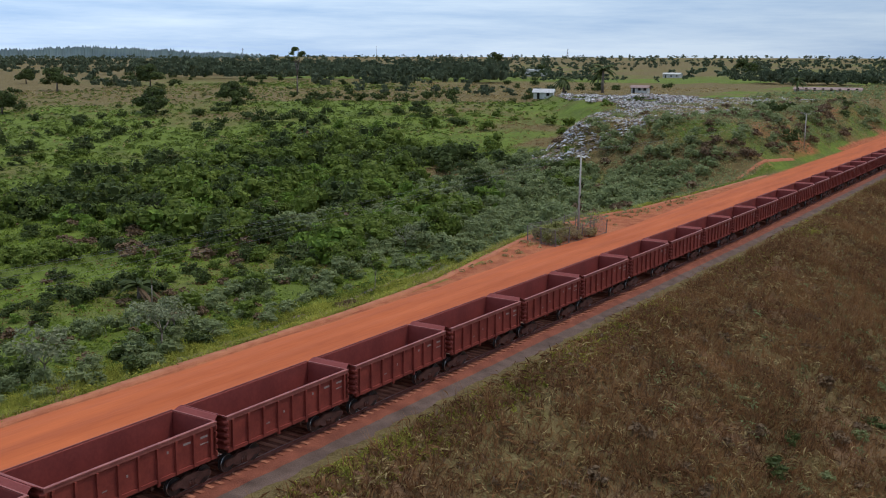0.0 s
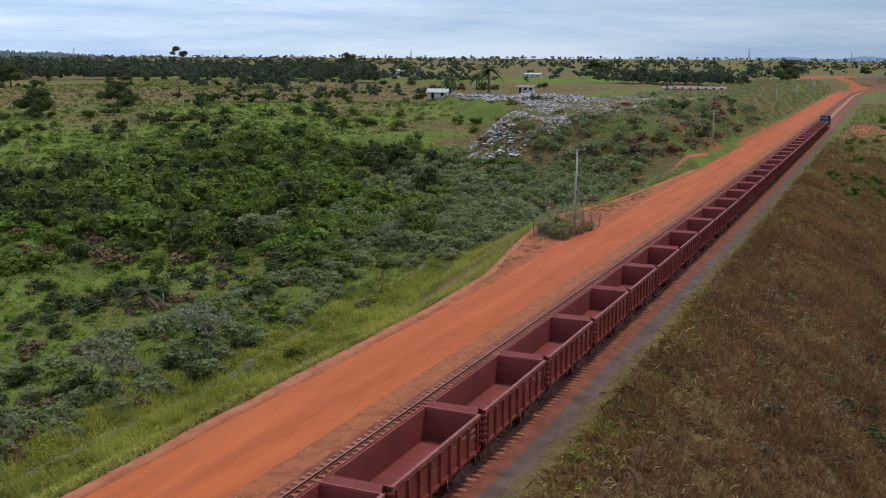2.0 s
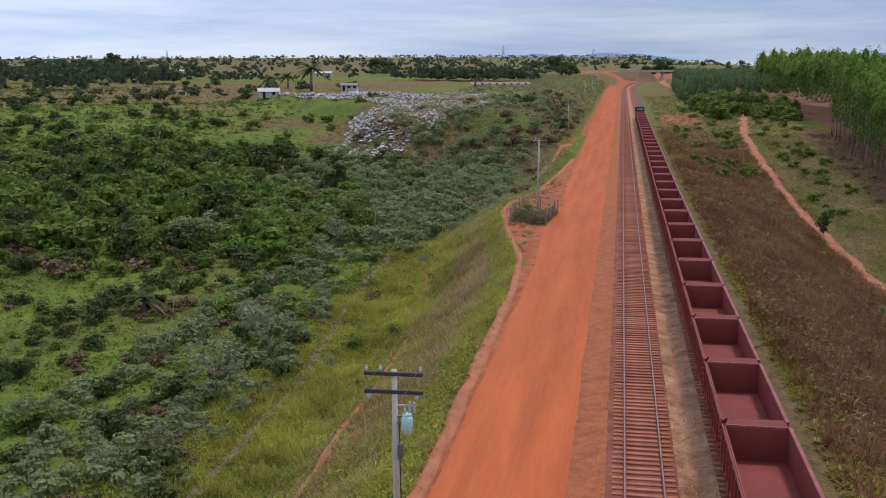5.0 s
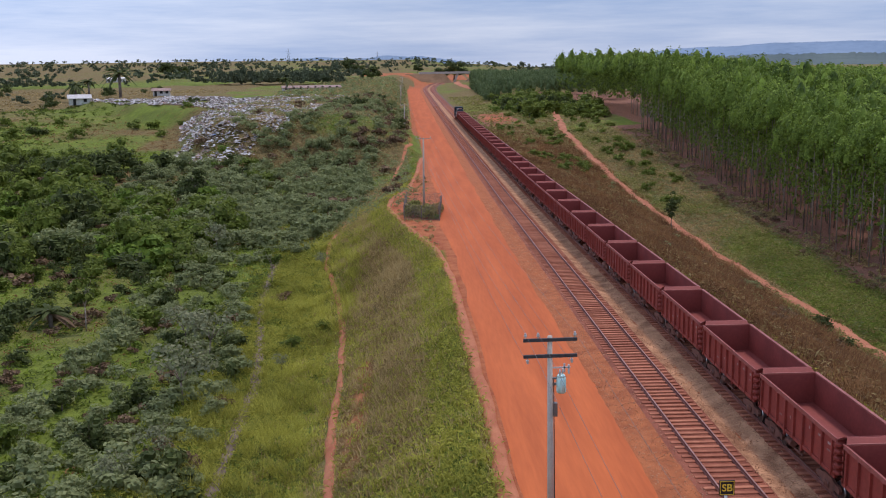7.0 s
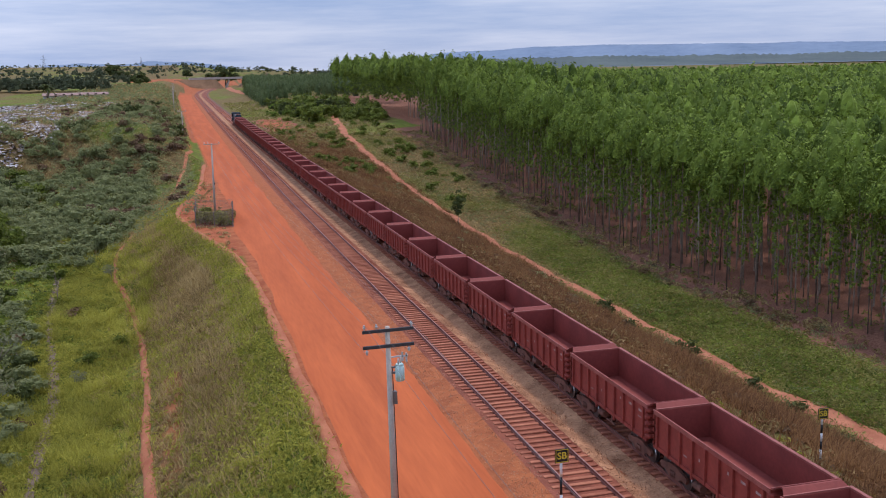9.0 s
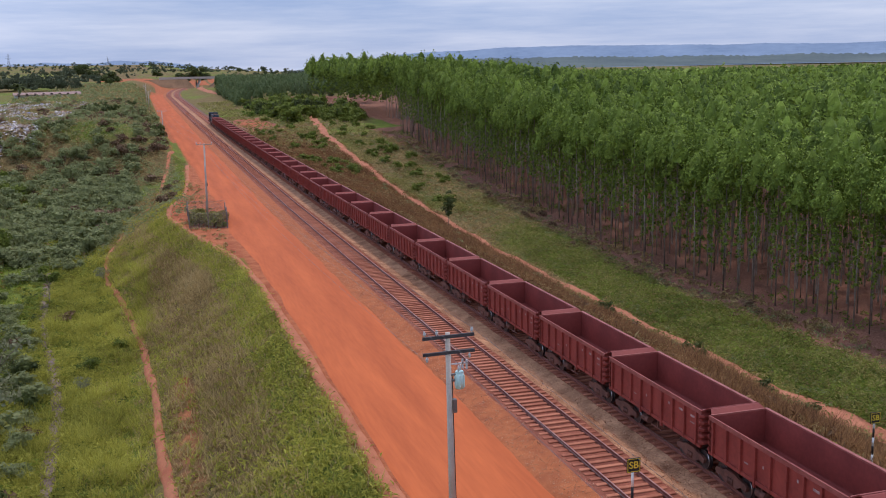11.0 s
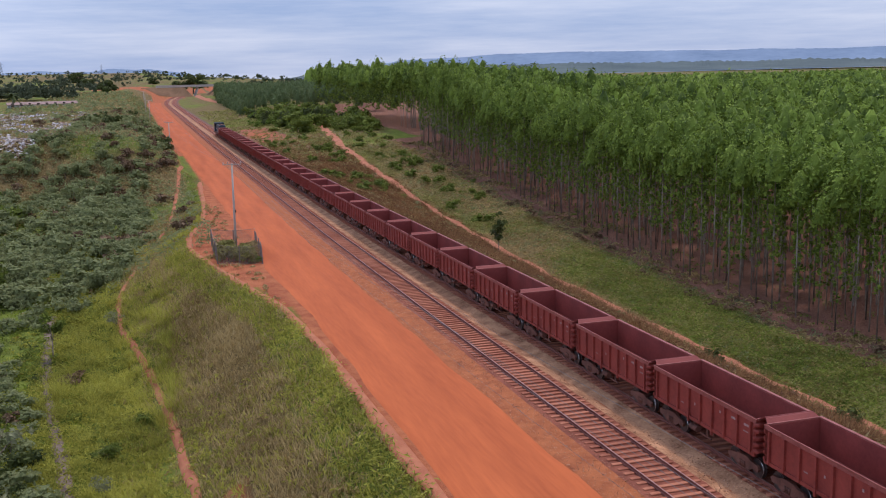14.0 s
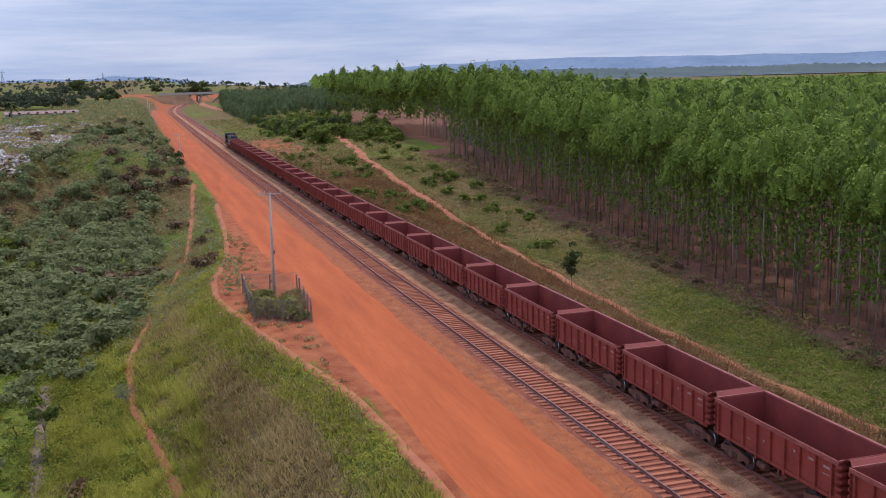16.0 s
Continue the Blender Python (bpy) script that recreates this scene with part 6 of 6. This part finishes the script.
make_house("hut", -118, 304, 20, 3.2, 2.4, 2.0, 3.2, PALE_SHEET, "small white hut with a pale weathered sheet roof", "hut", 2)
make_house("cottage", -103, 352, 10, 3.0, 2.2, 1.9, 2.8, SHEET, "low white cottage behind the waste heap", "cottage", 3)
make_house("long_shed", -56, 440, 8, 13, 4.0, 1.3, 2.3, SHEET, "long low shed with a pinkish sheet roof", "shed", 8)
make_house("farm_shed", -295, 640, -8, 7, 4, 4.0, 5.2, PLASTER, "white farm shed in the far field", "shed", 5)
make_house("farmhouse", -365, 700, 0, 4, 3, 2.6, 3.8, PLASTER, "small white farmhouse in the far field", "farmhouse", 3)
make_house("farmhouse", -210, 680, 0, 6, 3, 2.6, 3.6, PLASTER, "low white farmhouse in the far field", "farmhouse", 3)


# ---- road bridge over the railway ----
def make_bridge():
    y, zr = 880.0, float(rail_z(880.0))
    o = thing("road_bridge", pose(27, y, 0, 0, 0, 4), "concrete road bridge over the railway", "bridge")
    part("deck", boxes((-27, 27, -5, 5, zr + 7.2, zr + 8.2)), CONCRETE, o)
    for s in (-1, 1):
        part("parapet", boxes((-27, 27, s * 4.8 - 0.15, s * 4.8 + 0.15, zr + 8.2, zr + 9.1)), CONCRETE, o)
        bm = bmesh.new()
        box(bm, -0.6, 0.6, -4, 4, -6.5, 7.2)
        bmesh.ops.transform(bm, matrix=pose(s * 12 - 8, 0, zr, 0, s * 22, 0), verts=bm.verts)
        part("pier", bm, CONCRETE, o)
    for s in (-1, 1):
        bm = bmesh.new()
        lo = [bm.verts.new((s * 27 + a, b, zr - 3)) for a, b in ((-16, -14), (30, -14), (30, 14), (-16, 14))]
        hi = [bm.verts.new((s * 27 + a, b, zr + 7.1)) for a, b in ((-4 if s > 0 else -12, -6), (22, -6), (22, 6), (-4 if s > 0 else -12, 6))]
        bm.faces.new(hi)
        for k in range(4):
            bm.faces.new((lo[k], lo[(k + 1) % 4], hi[(k + 1) % 4], hi[k]))
        part("abutment_bank", bm, BANK, o, "dry soil bank of the bridge approach")
    return o


BANK = material("dry_bank_soil", (0.15, 0.085, 0.045), (0.34, 0.20, 0.11), 0.1, 1.2, 0.95, bump=0.4)
make_bridge()
strip("bridge_road", PATH_RED, "red approach road climbing to the bridge", "dirt road", [(-190, 930), (-100, 800), (-40, 720), (-12, 690)], 4.5, 0.3, 6, 0.2)


# ---- pylons ----
def make_pylon(x, y, H, label="lattice steel transmission tower in the far fields"):
    o = thing("transmission_tower", pose(x, y, float(height(x, y)), 0, 0, 15), label, "pylon", "transmission towers")
    b, r = H * 0.13, 0.22
    for s in (-1, 1):
        for q in (-1, 1):
            part("leg", rod(rod(bmesh.new(), (s * b, q * b, 0), (s * b * 0.25, q * b * 0.25, H * 0.62), r, sides=4), (s * b * 0.25, q * b * 0.25, H * 0.62), (s * b * 0.12, q * b * 0.12, H), r, sides=4), WIRE, o)
    bm = bmesh.new()
    for k in range(7):
        t0, t1 = k / 7 * 0.62, (k + 1) / 7 * 0.62
        w0, w1 = b * (1 - 0.75 * t0 / 0.62), b * (1 - 0.75 * t1 / 0.62)
        for s in (-1, 1):
            rod(bm, (-w0, s * w0, t0 * H), (w1, s * w1, t1 * H), r * 0.7, sides=3)
            rod(bm, (w0, s * w0, t0 * H), (-w1, s * w1, t1 * H), r * 0.7, sides=3)
    part("bracing", bm, WIRE, o)
    for z in (0.68, 0.84):
        part("crossarm", rod(bmesh.new(), (-H * 0.2, 0, z * H), (H * 0.2, 0, z * H), r, sides=4), WIRE, o)
    return o


make_pylon(-349, 3000, 40)
make_pylon(-1405, 3000, 34)
make_pylon(-2400, 2560, 34)
make_pylon(-120, 4200, 34)
part_mast = thing("radio_mast", pose(-1420, 1985, float(height(-1420, 1985))), "thin radio mast on the plain", "mast")
part("shaft", rod(bmesh.new(), (0, 0, 0), (0, 0, 34), 0.5, 0.2, sides=6), WIRE, part_mast)


# ---- distant hills ----
def hill(name, az0, az1, dist, tops, mat, label, rough=1.0):
    """A ridge of the far distance, between two bearings, with its crest heights."""
    n = 500
    t = np.linspace(0, 1, n)
    crest = np.interp(t, np.linspace(0, 1, len(tops)), tops) + 4 * (vnoise(t * 40, t * 0, 2.0, 3) - 0.5) * 2 + 2 * (vnoise(t * 200, t * 0, 2.0, 5) - 0.5) + rough * (vnoise(t * 900, t * 0, 2.0, 7) - 0.4)
    a = np.radians(az0 + (az1 - az0) * t)
    V, q = [], 6
    for j in range(q + 1):
        f = j / q
        r = dist - 500 * (1 - f)
        V.append(np.stack([r * np.sin(a), r * np.cos(a), 20 + (crest - 20) * f ** 1.3], -1))
    V = np.stack(V, 1)
    i = np.arange(n * (q + 1)).reshape(n, q + 1)
    F = np.stack([i[:-1, :-1], i[1:, :-1], i[1:, 1:], i[:-1, 1:]], -1).reshape(-1, 4)
    return tagged(new(name, mesh_of(name, V.reshape(-1, 3), F, mat, True)), label, "hills", kind="structure")


# the blue of distance haze is painted into this base colour
HILL_HAZE_BLUE = material("haze_tinted_hill", (0.13, 0.19, 0.27), (0.20, 0.27, 0.36), 0.004, 0.03, 1.0, bump=0)
# woodland green shifted bluish: the colour carries painted distance haze
HILL_HAZE_GREEN = material("haze_tinted_woods", (0.055, 0.08, 0.085), (0.10, 0.13, 0.12), 0.006, 0.04, 1.0, bump=0)
hill("backdrop_ridge", 10, 50, 4780, [30, 96, 114, 120, 117, 112, 108, 104, 100, 98], HILL_HAZE_BLUE, "long ridge on the horizon, tinted blue with painted haze")
hill("backdrop_woods", 7, 56, 3300, [24, 44, 50, 52, 50, 48, 46, 44, 42, 40], HILL_HAZE_GREEN, "dark wooded rise behind the plantation, tinted with painted haze", 6.0)
hill("backdrop_hill", -10, 4.5, 4750, [20, 62, 76, 86, 78, 92, 86, 66, 20], HILL_HAZE_BLUE, "low hills on the horizon, tinted blue with painted haze")
hill("backdrop_woods", -57.5, -40, 3600, [30, 56, 64, 72, 70, 64, 60, 52, 30], HILL_HAZE_GREEN, "dark wooded rise on the skyline, tinted with painted haze", 12.0)


# ---- ways worn in the ground ----
strip("farm_track", PATH_PALE, "pale rutted farm track below the embankment", "dirt track", FARM_TRACK, 1.5, 0.12, 1.5)
strip("footpath", PATH_RED, "narrow red footpath along the road's edge", "footpath", EDGE_PATH, 0.42, 0.12, 0.6)
strip("footpath", PATH_RED, "narrow trodden footpath at the foot of the bank", "footpath", FOOT_PATH, 0.36, 0.12, 0.6)
strip("trail", PATH_GREY, "grey trail along the shrubs below the bank", "footpath", TRAIL, 0.6, 0.10, 0.8)
strip("spur_track", PATH_PALE, "pale dirt track beside the railway", "dirt track", [(34, 905), (30, 800), (30, 700), (33, 620), (36, 560)], 3.0, 0.15, 6, 0.2)

# ---- sleepers ----
bm = boxes((-1.40, 1.40, -0.12, 0.12, -0.34, -0.165))
bmesh.ops.bevel(bm, geom=bm.edges[:], offset=0.02, segments=1, affect="EDGES")
sleeper_me = bpy.data.meshes.new("sleeper")
bm.to_mesh(sleeper_me)
bm.free()
sleeper_me.materials.append(SLEEPER)
rng = np.random.default_rng(3)
for x, t in tracks:
    ys = np.arange(4.0, 4.0 + 0.6 * 240, 0.6) if x == 0 else np.arange(4.0, 4.0 + 0.6 * 110, 0.6)
    for y in ys:
        o = new("sleeper", sleeper_me)
        o.parent = t
        o.matrix_basis = pose(x + rng.normal(0, 0.02), y + rng.normal(0, 0.015), float(rail_z(y)) + rng.normal(0, 0.006), 0, 0, rng.normal(0, 0.4))
    rest = np.r_[np.arange(-40, 4, 0.6), np.arange(ys[-1] + 0.6, 420, 0.6)]
    base = np.array([v.co for v in sleeper_me.vertices])
    polys = [list(p.vertices) for p in sleeper_me.polygons if len(p.vertices) == 4]
    V = np.concatenate([base + np.array([x, y, float(rail_z(y))]) for y in rest])
    F = np.concatenate([np.array(polys) + k * len(base) for k in range(len(rest))])
    o = part("sleepers_far", mesh_of("sleepers_far", V, F, SLEEPER), SLEEPER, t)
    tagged(o, "", "", "", "stuff")

# loose ballast stones round the near track
rng = np.random.default_rng(17)
n = 12000
x, y = np.where(rng.uniform(0, 1, n) < 0.4, rng.uniform(-3.3, -1.4, n), rng.uniform(1.4, 3.6, n)), 2 + 110 * rng.uniform(0, 1, n) ** 1.4
pz = np.interp(x, prof[:, 0], prof[:, 1]) + 0.02
s = rng.uniform(0.010, 0.024, n)
tet = np.array([(1, 1, 1), (1, -1, -1), (-1, 1, -1), (-1, -1, 1)], float)
V = np.stack([x, y, pz], -1)[:, None] + (tet[None] + rng.normal(0, 0.35, (n, 4, 3))) * s[:, None, None]
F = (np.array([(0, 1, 2), (0, 3, 1), (0, 2, 3), (1, 3, 2)])[None] + 4 * np.arange(n)[:, None, None]).reshape(-1, 3)
STONE = material("ballast_stone", (0.32, 0.15, 0.085), (0.6, 0.36, 0.23), 1.0, 9.0, 0.95, bump=0.0, per="island")
tagged(new("ballast_stones", mesh_of("ballast_stones", V.reshape(-1, 3), F, STONE)), "loose dusty ballast stones beside the rails", "ballast", kind="stuff")
